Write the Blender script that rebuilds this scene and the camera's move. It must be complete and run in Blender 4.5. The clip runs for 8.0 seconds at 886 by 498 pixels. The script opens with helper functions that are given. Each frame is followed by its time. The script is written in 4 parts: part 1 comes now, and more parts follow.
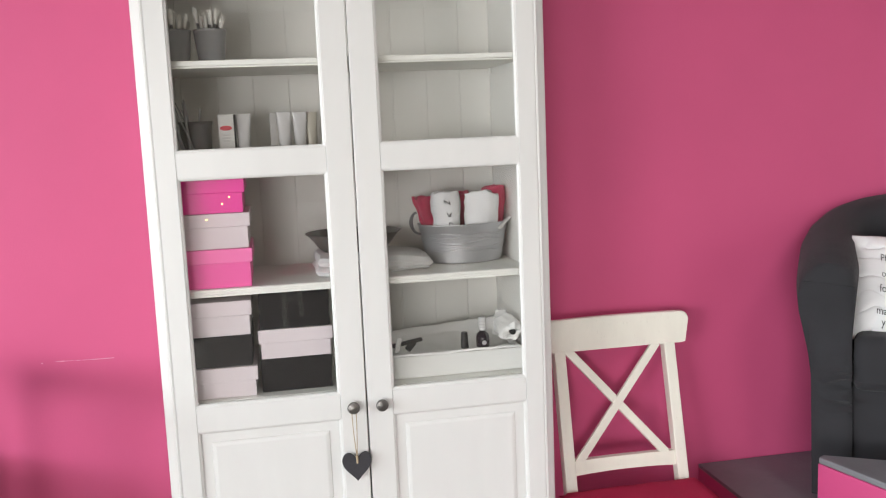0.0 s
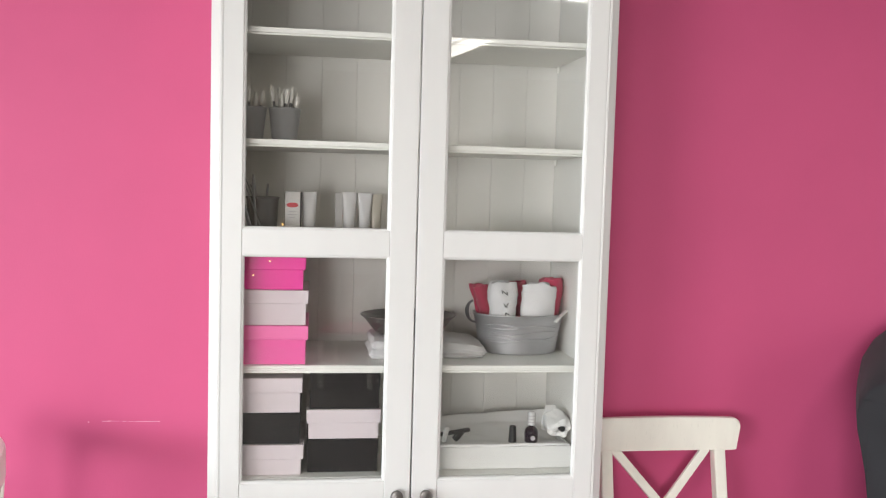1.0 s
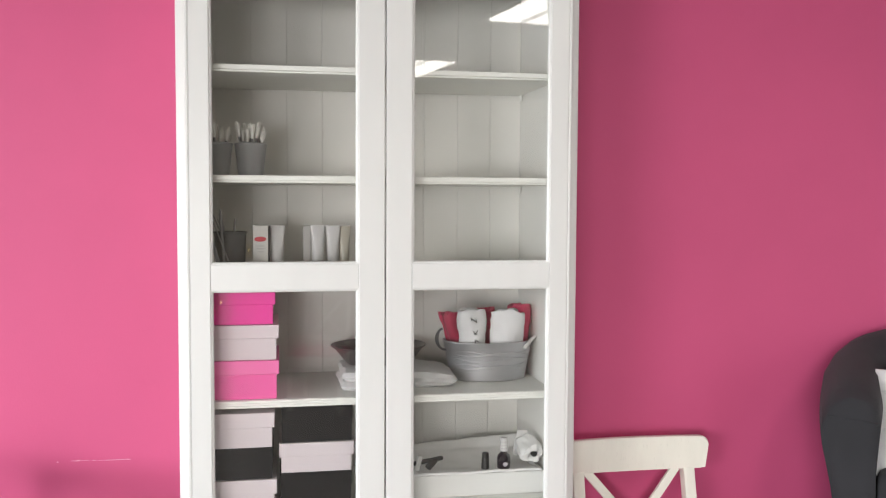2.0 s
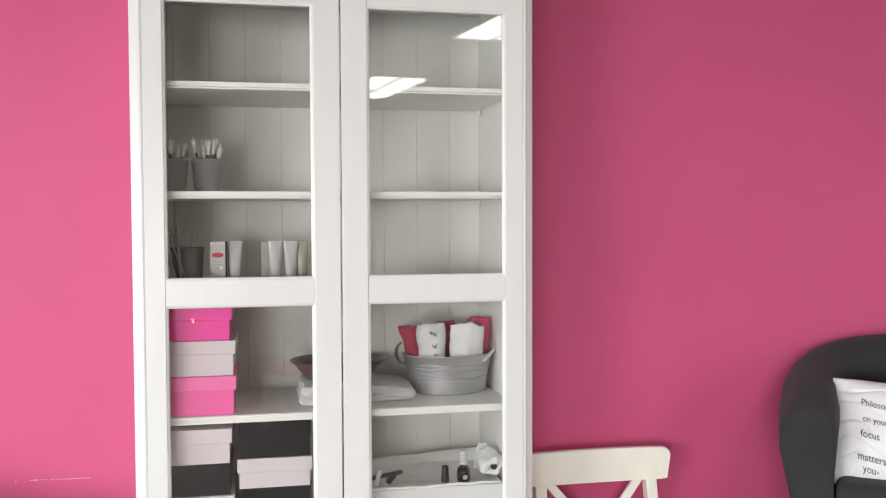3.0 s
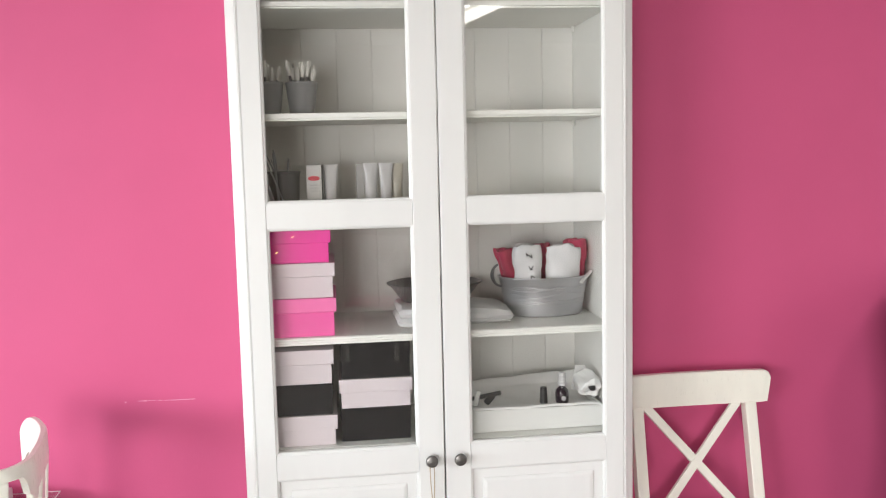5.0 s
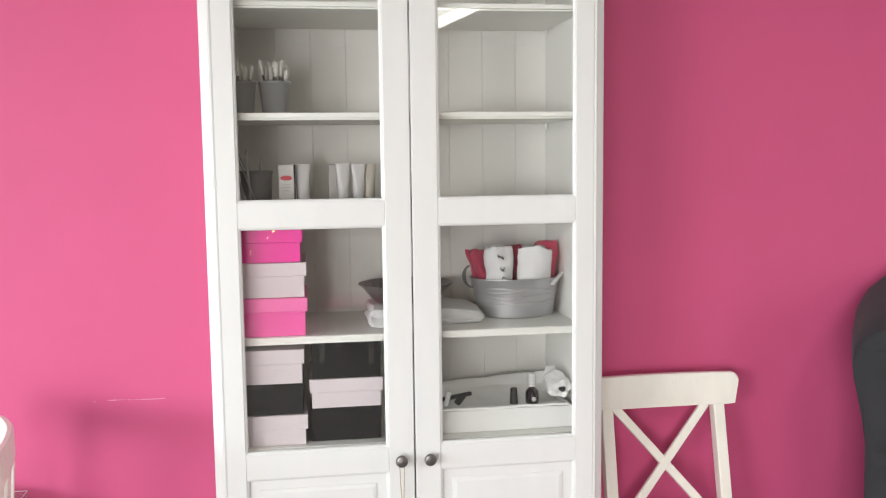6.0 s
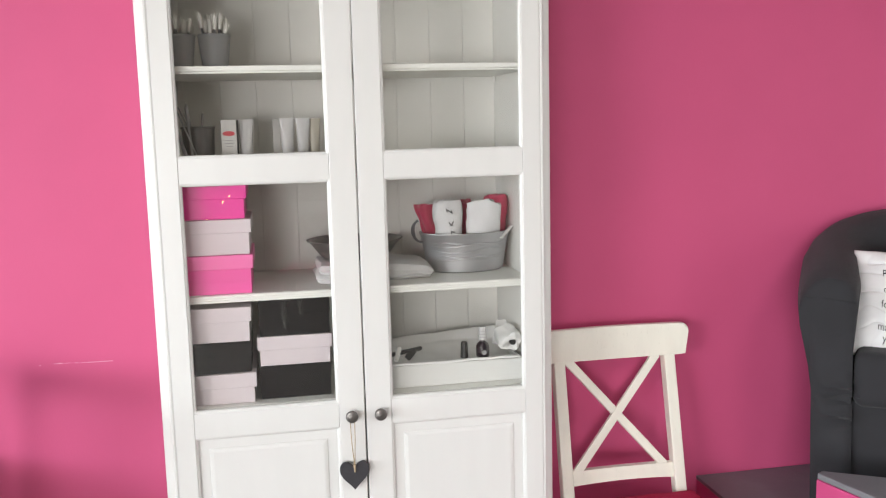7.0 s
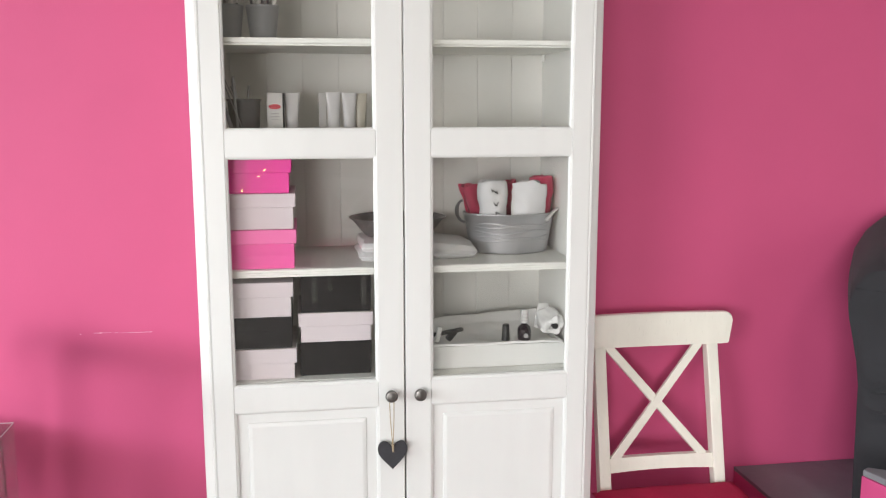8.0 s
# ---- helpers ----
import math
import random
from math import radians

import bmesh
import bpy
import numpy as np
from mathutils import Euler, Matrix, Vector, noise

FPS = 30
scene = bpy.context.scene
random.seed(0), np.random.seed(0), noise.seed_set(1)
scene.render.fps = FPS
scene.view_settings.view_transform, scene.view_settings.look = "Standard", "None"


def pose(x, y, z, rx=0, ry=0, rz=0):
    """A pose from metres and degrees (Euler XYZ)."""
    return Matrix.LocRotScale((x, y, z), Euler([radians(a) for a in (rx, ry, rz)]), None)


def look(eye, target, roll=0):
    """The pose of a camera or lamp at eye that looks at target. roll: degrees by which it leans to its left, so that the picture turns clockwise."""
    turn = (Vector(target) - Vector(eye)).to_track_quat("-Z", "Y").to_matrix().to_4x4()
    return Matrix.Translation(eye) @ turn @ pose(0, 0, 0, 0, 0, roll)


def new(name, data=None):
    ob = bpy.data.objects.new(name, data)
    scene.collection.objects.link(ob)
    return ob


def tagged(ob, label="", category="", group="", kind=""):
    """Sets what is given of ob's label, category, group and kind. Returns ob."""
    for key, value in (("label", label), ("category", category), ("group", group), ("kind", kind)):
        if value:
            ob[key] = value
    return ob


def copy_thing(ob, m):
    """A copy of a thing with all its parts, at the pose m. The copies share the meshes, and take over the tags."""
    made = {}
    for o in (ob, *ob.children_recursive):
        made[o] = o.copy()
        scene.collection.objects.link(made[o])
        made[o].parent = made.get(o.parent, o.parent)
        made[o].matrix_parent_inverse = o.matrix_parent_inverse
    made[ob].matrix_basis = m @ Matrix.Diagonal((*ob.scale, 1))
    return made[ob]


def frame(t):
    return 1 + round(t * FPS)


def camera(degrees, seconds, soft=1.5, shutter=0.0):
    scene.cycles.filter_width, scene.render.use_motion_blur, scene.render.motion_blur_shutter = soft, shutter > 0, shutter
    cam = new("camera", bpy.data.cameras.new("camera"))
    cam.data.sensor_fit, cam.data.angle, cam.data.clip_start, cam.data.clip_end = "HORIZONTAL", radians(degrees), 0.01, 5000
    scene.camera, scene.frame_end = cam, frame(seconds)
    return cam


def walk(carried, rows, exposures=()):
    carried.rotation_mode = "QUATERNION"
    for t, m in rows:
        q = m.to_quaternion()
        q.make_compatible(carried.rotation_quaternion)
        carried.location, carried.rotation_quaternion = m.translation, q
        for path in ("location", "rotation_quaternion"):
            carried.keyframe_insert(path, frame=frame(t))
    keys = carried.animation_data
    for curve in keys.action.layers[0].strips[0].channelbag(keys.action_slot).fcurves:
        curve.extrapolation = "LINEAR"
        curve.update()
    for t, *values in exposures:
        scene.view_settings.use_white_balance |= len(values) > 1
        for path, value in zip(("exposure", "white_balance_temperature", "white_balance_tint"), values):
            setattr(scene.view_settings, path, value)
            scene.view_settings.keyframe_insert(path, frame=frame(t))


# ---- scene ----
cam = camera(52.5, 8.0, soft=1.2)
PATH = [
    (0, (-0.1875, -2.4959, 1.4802), (0.1737, -0.5479, 1.2068), -2.414),
    (0.3, (-0.1998, -2.4898, 1.5037), (0.1615, -0.5333, 1.2994), -1.674),
    (0.5, (-0.2052, -2.4949, 1.5200), (0.1556, -0.5345, 1.3564), 0.355),
    (0.7, (-0.2177, -2.4837, 1.5325), (0.1447, -0.5216, 1.3950), 0.555),
    (1, (-0.2410, -2.4689, 1.5574), (0.0469, -0.4951, 1.4115), 1.610),
    (1.2, (-0.2542, -2.4611, 1.5598), (0.0077, -0.4873, 1.3718), 1.307),
    (1.5, (-0.2666, -2.4653, 1.5494), (0.0373, -0.4998, 1.3384), 1.438),
    (1.7, (-0.2582, -2.4663, 1.5651), (0.0799, -0.5045, 1.3734), 1.267),
    (2, (-0.2480, -2.4856, 1.5935), (0.1129, -0.5215, 1.4836), 0.294),
    (2.2, (-0.2409, -2.4944, 1.5939), (0.1577, -0.5354, 1.5363), -0.165),
    (3.3, (-0.1747, -2.5127, 1.5841), (0.2151, -0.5531, 1.4951), -0.340),
    (3.5, (-0.1861, -2.5036, 1.5833), (0.1974, -0.5435, 1.4770), -0.545),
    (3.7, (-0.1936, -2.4986, 1.5734), (0.1767, -0.5372, 1.4478), -0.223),
    (4, (-0.2031, -2.4902, 1.5562), (0.1643, -0.5302, 1.4033), -0.392),
    (4.2, (-0.2102, -2.4841, 1.5510), (0.1416, -0.5237, 1.3689), -0.606),
    (4.5, (-0.2274, -2.4813, 1.5386), (0.0599, -0.5114, 1.3470), -0.955),
    (4.7, (-0.2457, -2.4730, 1.5462), (-0.0041, -0.4988, 1.3358), -1.374),
    (5.8, (-0.2549, -2.4868, 1.5438), (0.0148, -0.5157, 1.3389), -0.687),
    (5.9, (-0.2474, -2.4832, 1.5469), (0.0307, -0.5139, 1.3360), -0.631),
    (6, (-0.2390, -2.4865, 1.5424), (0.0549, -0.5189, 1.3375), -0.689),
    (6.2, (-0.2204, -2.4881, 1.5385), (0.0968, -0.5243, 1.3323), -0.741),
    (6.5, (-0.1960, -2.4972, 1.5231), (0.1542, -0.5400, 1.3068), -1.491),
    (6.8, (-0.1866, -2.4871, 1.5147), (0.1730, -0.5388, 1.2413), -2.062),
    (7, (-0.1898, -2.4836, 1.5081), (0.1727, -0.5366, 1.2293), -1.428),
    (7.3, (-0.1922, -2.4765, 1.5109), (0.1656, -0.5286, 1.2323), -0.938),
    (7.5, (-0.1949, -2.4739, 1.5087), (0.1455, -0.5224, 1.2331), -0.757),
    (7.8, (-0.2157, -2.4539, 1.5065), (0.0992, -0.5021, 1.2041), -0.543),
    (8, (-0.2290, -2.4441, 1.5069), (0.0754, -0.4943, 1.1824), -0.008),
]
EXPOSURES = [(0.0, 0.01), (1.5, 0.09), (2.0, 0.06), (3.5, 0.08), (4.5, 0.11), (6.0, 0.13), (7.0, 0.09), (8.0, 0.09)]
walk(cam, [(t, look(eye, target, roll)) for t, eye, target, roll in PATH], EXPOSURES)

# ---- light ----
world = bpy.data.worlds.new("world")
scene.world = world
world.use_nodes = True
sky = world.node_tree.nodes.new("ShaderNodeTexSky")
sky.sky_type, sky.sun_disc = "NISHITA", False
sky.sun_elevation, sky.sun_rotation = radians(40), radians(250)
world.node_tree.links.new(sky.outputs[0], world.node_tree.nodes["Background"].inputs[0])
world.node_tree.nodes["Background"].inputs[1].default_value = 0.12


def area_lamp(name, m, w, h, watts, colour, spread=180):
    """A lamp in a wall opening; its light falls in downwards, within the given spread."""
    d = bpy.data.lights.new(name, "AREA")
    d.shape, d.size, d.size_y, d.energy, d.color, d.spread = "RECTANGLE", w, h, watts, colour, radians(spread)
    ob = new(name, d)
    ob.matrix_world = m
    return ob


LEFT_X, RIGHT_X, REAR_Y, CEIL_Z = -3.6, 3.2, -7.2, 2.62
REAR_OPENING_X, REAR_OPENING_Z = (-3.1, -1.15), (0.1, 1.96)
SIDE_WINDOW_Y, SIDE_WINDOW_Z = (-5.4, -0.95), (1.15, 2.3)
EAST_OPENING_Y, EAST_OPENING_Z = (-4.2, -2.6), (0.85, 1.9)
DAYLIGHT, FILL_BLUE = (0.985, 0.972, 0.972), (0.83, 0.94, 1.0)
# the rear and east lamps are added fill; no windows are known there
area_lamp("rear_fill_daylight", look((-2.12, REAR_Y + 0.04, 1.03), (-0.80, REAR_Y + 2.04, 0.05)), 1.85, 1.75, 84, DAYLIGHT, 105)
area_lamp("side_window_daylight", look((LEFT_X + 0.04, -4.5, 1.72), (0.4, 0.0, 0.9)), 1.7, 1.1, 122, DAYLIGHT)
# bluish second lamp in the side opening, added to fill the left wall's shadows
area_lamp("side_fill_skylight", look((LEFT_X + 0.04, -1.93, 1.42), (LEFT_X + 2.04, -1.93, 0.72)), 1.9, 0.5, 46, FILL_BLUE, 120)
area_lamp("east_fill_daylight", look((RIGHT_X - 0.04, -3.4, 1.37), (RIGHT_X - 2.04, -3.2, 0.67)), 1.5, 1.0, 10, DAYLIGHT, 150)

# ---- materials ----
MATS = {}


def mat(name, colour, rough=0.5, metal=0.0, var=0.06, scale=6.0, bump=0.0, fine=180.0, spec=0.5, stretch=(1, 1, 1), coat=0.0, sheen=0.0):
    """A principled surface with broad tone variation, fine grain in its roughness and a fine relief."""
    if name in MATS:
        return MATS[name]
    m = bpy.data.materials.new(name)
    m.use_nodes = True
    nt = m.node_tree
    b = nt.nodes["Principled BSDF"]
    tc = nt.nodes.new("ShaderNodeTexCoord")
    mp = nt.nodes.new("ShaderNodeMapping")
    mp.inputs["Scale"].default_value = stretch
    nt.links.new(tc.outputs["Object"], mp.inputs[0])
    n1 = nt.nodes.new("ShaderNodeTexNoise")
    n1.inputs["Scale"].default_value, n1.inputs["Detail"].default_value = scale, 4
    n2 = nt.nodes.new("ShaderNodeTexNoise")
    n2.inputs["Scale"].default_value, n2.inputs["Detail"].default_value = fine, 3
    for n in (n1, n2):
        nt.links.new(mp.outputs[0], n.inputs["Vector"])
    ramp = nt.nodes.new("ShaderNodeValToRGB")
    lo, hi = 1 - var, 1 + var
    ramp.color_ramp.elements[0].position, ramp.color_ramp.elements[1].position = 0.3, 0.7
    ramp.color_ramp.elements[0].color = (*[c * lo for c in colour], 1)
    ramp.color_ramp.elements[1].color = (*[min(1, c * hi) for c in colour], 1)
    nt.links.new(n1.outputs["Fac"], ramp.inputs[0])
    nt.links.new(ramp.outputs[0], b.inputs["Base Color"])
    mr = nt.nodes.new("ShaderNodeMapRange")
    mr.inputs["To Min"].default_value, mr.inputs["To Max"].default_value = max(0.02, rough - 0.08), min(1, rough + 0.08)
    nt.links.new(n2.outputs["Fac"], mr.inputs["Value"])
    nt.links.new(mr.outputs[0], b.inputs["Roughness"])
    b.inputs["Metallic"].default_value = metal
    b.inputs["Specular IOR Level"].default_value = spec
    b.inputs["Coat Weight"].default_value = coat
    b.inputs["Sheen Weight"].default_value = sheen
    if bump:
        bp = nt.nodes.new("ShaderNodeBump")
        bp.inputs["Strength"].default_value, bp.inputs["Distance"].default_value = bump, 0.002
        nt.links.new(n2.outputs["Fac"], bp.inputs["Height"])
        nt.links.new(bp.outputs[0], b.inputs["Normal"])
    MATS[name] = m
    return m


def glass(name, tint=(1, 1, 1), ior=1.5, rough=0.0, gloss=None, haze=0.0):
    m = bpy.data.materials.new(name)
    m.use_nodes = True
    nt = m.node_tree
    nt.nodes.remove(nt.nodes["Principled BSDF"])
    tr, gl, fr, mx = (nt.nodes.new(k) for k in ("ShaderNodeBsdfTransparent", "ShaderNodeBsdfGlossy", "ShaderNodeFresnel", "ShaderNodeMixShader"))
    tr.inputs[0].default_value = (*tint, 1)
    gl.inputs["Roughness"].default_value = rough
    fr.inputs[0].default_value = ior
    if gloss is None:
        nt.links.new(fr.outputs[0], mx.inputs[0])
    else:
        mx.inputs[0].default_value = gloss
    nt.links.new(tr.outputs[0], mx.inputs[1])
    nt.links.new(gl.outputs[0], mx.inputs[2])
    last = mx
    if haze:
        # a thin, uneven pale film: some dust, and the haze of reflections painted in
        df, nz, mr, last = (nt.nodes.new(k) for k in ("ShaderNodeBsdfDiffuse", "ShaderNodeTexNoise", "ShaderNodeMapRange", "ShaderNodeMixShader"))
        df.inputs[0].default_value = (0.80, 0.74, 0.64, 1)
        nz.inputs["Scale"].default_value, nz.inputs["Detail"].default_value = 5.0, 5
        mr.inputs["To Min"].default_value, mr.inputs["To Max"].default_value = haze * 0.6, haze * 1.4
        tc = nt.nodes.new("ShaderNodeTexCoord")
        nt.links.new(tc.outputs["Object"], nz.inputs["Vector"])
        nt.links.new(nz.outputs["Fac"], mr.inputs["Value"])
        nt.links.new(mr.outputs[0], last.inputs[0])
        nt.links.new(mx.outputs[0], last.inputs[1])
        nt.links.new(df.outputs[0], last.inputs[2])
    nt.links.new(last.outputs[0], nt.nodes["Material Output"].inputs[0])
    return m


def glow(name, colour, strength):
    m = bpy.data.materials.new(name)
    m.use_nodes = True
    b = m.node_tree.nodes["Principled BSDF"]
    b.inputs["Base Color"].default_value = (0.8, 0.8, 0.8, 1)
    b.inputs["Emission Color"].default_value = (*colour, 1)
    b.inputs["Emission Strength"].default_value = strength
    return m


def wall_paint():
    """Pink emulsion over a woven lining paper: fine crossed threads, broad roller marks."""
    m = mat("pink_wall_paint", (0.600, 0.095, 0.226), 0.55, var=0.035, scale=2.2, spec=0.28)
    nt = m.node_tree
    b = nt.nodes["Principled BSDF"]
    tc = nt.nodes.new("ShaderNodeTexCoord")
    heights = []
    for sx, sz in ((900, 130), (130, 900)):
        mp = nt.nodes.new("ShaderNodeMapping")
        mp.inputs["Scale"].default_value = (sx / 100, 1, sz / 100)
        n = nt.nodes.new("ShaderNodeTexNoise")
        n.inputs["Scale"].default_value, n.inputs["Detail"].default_value = 60, 2
        nt.links.new(tc.outputs["Object"], mp.inputs[0])
        nt.links.new(mp.outputs[0], n.inputs["Vector"])
        heights.append(n)
    add = nt.nodes.new("ShaderNodeMath")
    nt.links.new(heights[0].outputs["Fac"], add.inputs[0])
    nt.links.new(heights[1].outputs["Fac"], add.inputs[1])
    bp = nt.nodes.new("ShaderNodeBump")
    bp.inputs["Strength"].default_value, bp.inputs["Distance"].default_value = 0.18, 0.0012
    nt.links.new(add.outputs[0], bp.inputs["Height"])
    nt.links.new(bp.outputs[0], b.inputs["Normal"])
    return m


PINK_WALL = wall_paint()
WHITE_WALL = mat("white_wall_paint", (0.72, 0.70, 0.66), 0.7, bump=0.2)
TAUPE_WALL = mat("taupe_wall_paint", (0.40, 0.335, 0.25), 0.7, bump=0.2)
CEILING = mat("ceiling_tile", (0.31, 0.30, 0.275), 0.8, bump=0.3)
FLOOR = mat("brown_vinyl_floor", (0.16, 0.142, 0.125), 0.45, var=0.12, scale=5, bump=0.1)
WHITE = mat("white_lacquer", (0.685, 0.682, 0.665), 0.35, var=0.02, scale=3, bump=0.05, fine=60, stretch=(6, 6, 1))
SHELF = mat("white_shelf_board", (0.80, 0.79, 0.75), 0.4, var=0.025, scale=3, bump=0.05)
INNER = mat("white_inner_board", (0.725, 0.712, 0.68), 0.45, var=0.025, scale=3, bump=0.05)
CHAIR_WHITE = mat("white_chair_paint", (0.85, 0.845, 0.755), 0.3, var=0.03, scale=7, bump=0.06, fine=50, stretch=(4, 4, 1))
PEWTER = mat("pewter_knob", (0.20, 0.19, 0.18), 0.36, metal=0.9, var=0.2, scale=40, bump=0.1)
SLATE = mat("charcoal_wood", (0.030, 0.029, 0.034), 0.6, var=0.15, scale=30, bump=0.2)
TWINE = mat("jute_twine", (0.42, 0.33, 0.22), 0.9, var=0.2, scale=200, bump=0.3)
PINK_CARD = mat("pink_card", (0.80, 0.10, 0.36), 0.45, var=0.03, scale=12)
PINK_LID = mat("pale_pink_card", (0.83, 0.17, 0.42), 0.5, var=0.03, scale=12)
HOT_PINK = mat("hot_pink_card", (0.78, 0.03, 0.32), 0.35, var=0.04, scale=12)
BLUSH_CARD = mat("blush_card", (0.64, 0.565, 0.59), 0.55, var=0.03, scale=12)
BLACK_CARD = mat("black_card", (0.009, 0.0085, 0.0098), 0.8, spec=0.15, var=0.1, scale=15)
ZINC = mat("zinc_sheet", (0.46, 0.46, 0.475), 0.38, metal=0.7, var=0.10, scale=18, bump=0.08, fine=90)
ZINC_DARK = mat("zinc_strap", (0.20, 0.20, 0.21), 0.4, metal=0.8, var=0.1, scale=18)
TOWEL_WHITE = mat("white_terry", (0.71, 0.70, 0.705), 0.95, var=0.07, scale=25, bump=0.9, fine=420, sheen=0.3)
TOWEL_PINK = mat("raspberry_terry", (0.50, 0.046, 0.105), 0.95, var=0.08, scale=25, bump=0.9, fine=420, sheen=0.2)
TOWEL_GREY = mat("pale_grey_terry", (0.55, 0.54, 0.53), 0.95, var=0.06, scale=25, bump=0.9, fine=420, sheen=0.2)
INK = mat("black_ink", (0.015, 0.015, 0.017), 0.6, var=0.05)
POT_GREY = mat("grey_glazed_pot", (0.26, 0.26, 0.265), 0.3, var=0.08, scale=20)
BOWL_GREY = mat("dark_grey_plastic", (0.085, 0.080, 0.080), 0.35, var=0.08, scale=20)
BRISTLE = mat("white_bristle", (0.72, 0.70, 0.66), 0.85, var=0.08, scale=60, bump=0.4)
HANDLE = mat("dark_brush_handle", (0.10, 0.095, 0.095), 0.4)
STEEL = mat("brushed_steel", (0.27, 0.27, 0.275), 0.5, metal=0.4, var=0.08, scale=30)
BASKET = mat("dark_grey_mesh_cup", (0.095, 0.093, 0.092), 0.4, metal=0.1, var=0.1, scale=40)
CARTON = mat("white_carton", (0.60, 0.585, 0.565), 0.4, var=0.02, scale=15)
TUBE_WHITE = mat("white_plastic_tube", (0.53, 0.52, 0.52), 0.22, var=0.02, scale=15)
TUBE_CREAM = mat("cream_plastic_tube", (0.42, 0.39, 0.33), 0.3, var=0.02, scale=15)
TUBE_SHADE = mat("grey_tube_shade", (0.34, 0.33, 0.32), 0.45, var=0.04, scale=15)
RED_INK = mat("red_print", (0.55, 0.05, 0.07), 0.5)
GREY_INK = mat("grey_print", (0.35, 0.34, 0.34), 0.5)
BOTTLE = mat("dark_plum_lacquer", (0.012, 0.006, 0.012), 0.12, coat=0.5)
BLACK_PLASTIC = mat("black_plastic", (0.012, 0.012, 0.013), 0.3)
PAPER = mat("white_tissue", (0.80, 0.79, 0.78), 0.85, var=0.03, scale=12, bump=0.2, fine=60)
SEAM = mat("dark_seam_thread", (0.021, 0.021, 0.024), 0.9)
FABRIC = mat("charcoal_cover", (0.0190, 0.0190, 0.0228), 0.85, var=0.15, scale=9, bump=0.6, fine=600, sheen=0.08)
PILLOW = mat("white_cotton_print", (0.76, 0.76, 0.77), 0.9, var=0.04, scale=18, bump=0.4, fine=500)
PLAT_GREY = mat("grey_platform_vinyl", (0.20, 0.207, 0.225), 0.5, var=0.12, scale=7, bump=0.15)
PLAT_PINK = mat("pink_platform_paint", (0.58, 0.072, 0.215), 0.45, var=0.05, scale=5, bump=0.1)
SEAT_RED = mat("raspberry_seat_cloth", (0.47, 0.016, 0.078), 0.9, var=0.06, scale=14, bump=0.5, fine=500, spec=0.2, sheen=0.02)
SCUFF = mat("pale_scuffed_paint", (0.78, 0.40, 0.52), 0.8, var=0.1, scale=60)
GLASS = glass("clear_glass", (0.975, 0.975, 0.965), 1.56, haze=0.003)
ACRYLIC = glass("clear_acrylic", (0.985, 0.98, 0.98), 1.49, 0.03, 0.03)
EDGE_GLINT = mat("acrylic_edge_glint", (0.80, 0.66, 0.70), 0.12, var=0.3, scale=80, spec=0.8)
ALU = mat("white_lamp_frame", (0.7, 0.7, 0.7), 0.4)
BULB = glow("lit_warm_bulb", (1.0, 0.42, 0.08), 35)
TUBE_GLOW = glow("lit_tube", (1.0, 0.965, 0.90), 12)


# ---- mesh helpers ----
def done(name, bm, material, parent=None, label="", smooth=False, flat=False):
    me = bpy.data.meshes.new(name)
    bmesh.ops.recalc_face_normals(bm, faces=bm.faces)
    bm.to_mesh(me)
    bm.free()
    me.materials.append(material)
    if smooth:
        for p in me.polygons:
            p.use_smooth = True
        me.set_sharp_from_angle(angle=radians(20 if len(me.polygons) < 120 or flat else 40))
    ob = new(name, me)
    if parent:
        ob.parent = parent
        ob.matrix_parent_inverse = parent.matrix_basis.inverted()
    if label:
        tagged(ob, label)
    return ob


def part(name, bm, material, parent, label="", smooth=True, flat=False):
    return done(name, bm, material, parent, label, smooth, flat)


def thing(name, at, label, category, group="", kind=""):
    e = new(name)
    e.matrix_basis = Matrix.Translation(at)
    e.empty_display_size = 0.05
    return tagged(e, label, category, group, kind)


def block(lo, hi, bevel=0.0, seg=2, bm=None):
    """A box between two corners, its edges rounded."""
    out = bm or bmesh.new()
    b = bmesh.new()
    bmesh.ops.create_cube(b, size=1)
    for v in b.verts:
        v.co = Vector([(lo[i] + hi[i]) / 2 + v.co[i] * (hi[i] - lo[i]) for i in range(3)])
    if bevel:
        bmesh.ops.bevel(b, geom=b.edges[:], offset=bevel, segments=seg, affect="EDGES", profile=0.5)
    return merge(out, b)


def merge(out, b):
    index = {}
    for v in b.verts:
        index[v] = out.verts.new(v.co)
    for f in b.faces:
        out.faces.new([index[v] for v in f.verts])
    b.free()
    return out


def turned(profile, at=(0, 0, 0), n=32, sx=1.0, sy=1.0, bm=None, close=True):
    """A turned body from (radius, height) pairs, oval when sx and sy differ."""
    bm = bm or bmesh.new()
    n = max(n, 20)
    rings = []
    for r, z in profile:
        rings.append([bm.verts.new((at[0] + r * sx * math.cos(2 * math.pi * k / n), at[1] + r * sy * math.sin(2 * math.pi * k / n), at[2] + z)) for k in range(n)])
    for a, b in zip(rings, rings[1:]):
        for k in range(n):
            bm.faces.new((a[k], a[(k + 1) % n], b[(k + 1) % n], b[k]))
    if close:
        bm.faces.new(rings[0][::-1])
        bm.faces.new(rings[-1])
    return bm


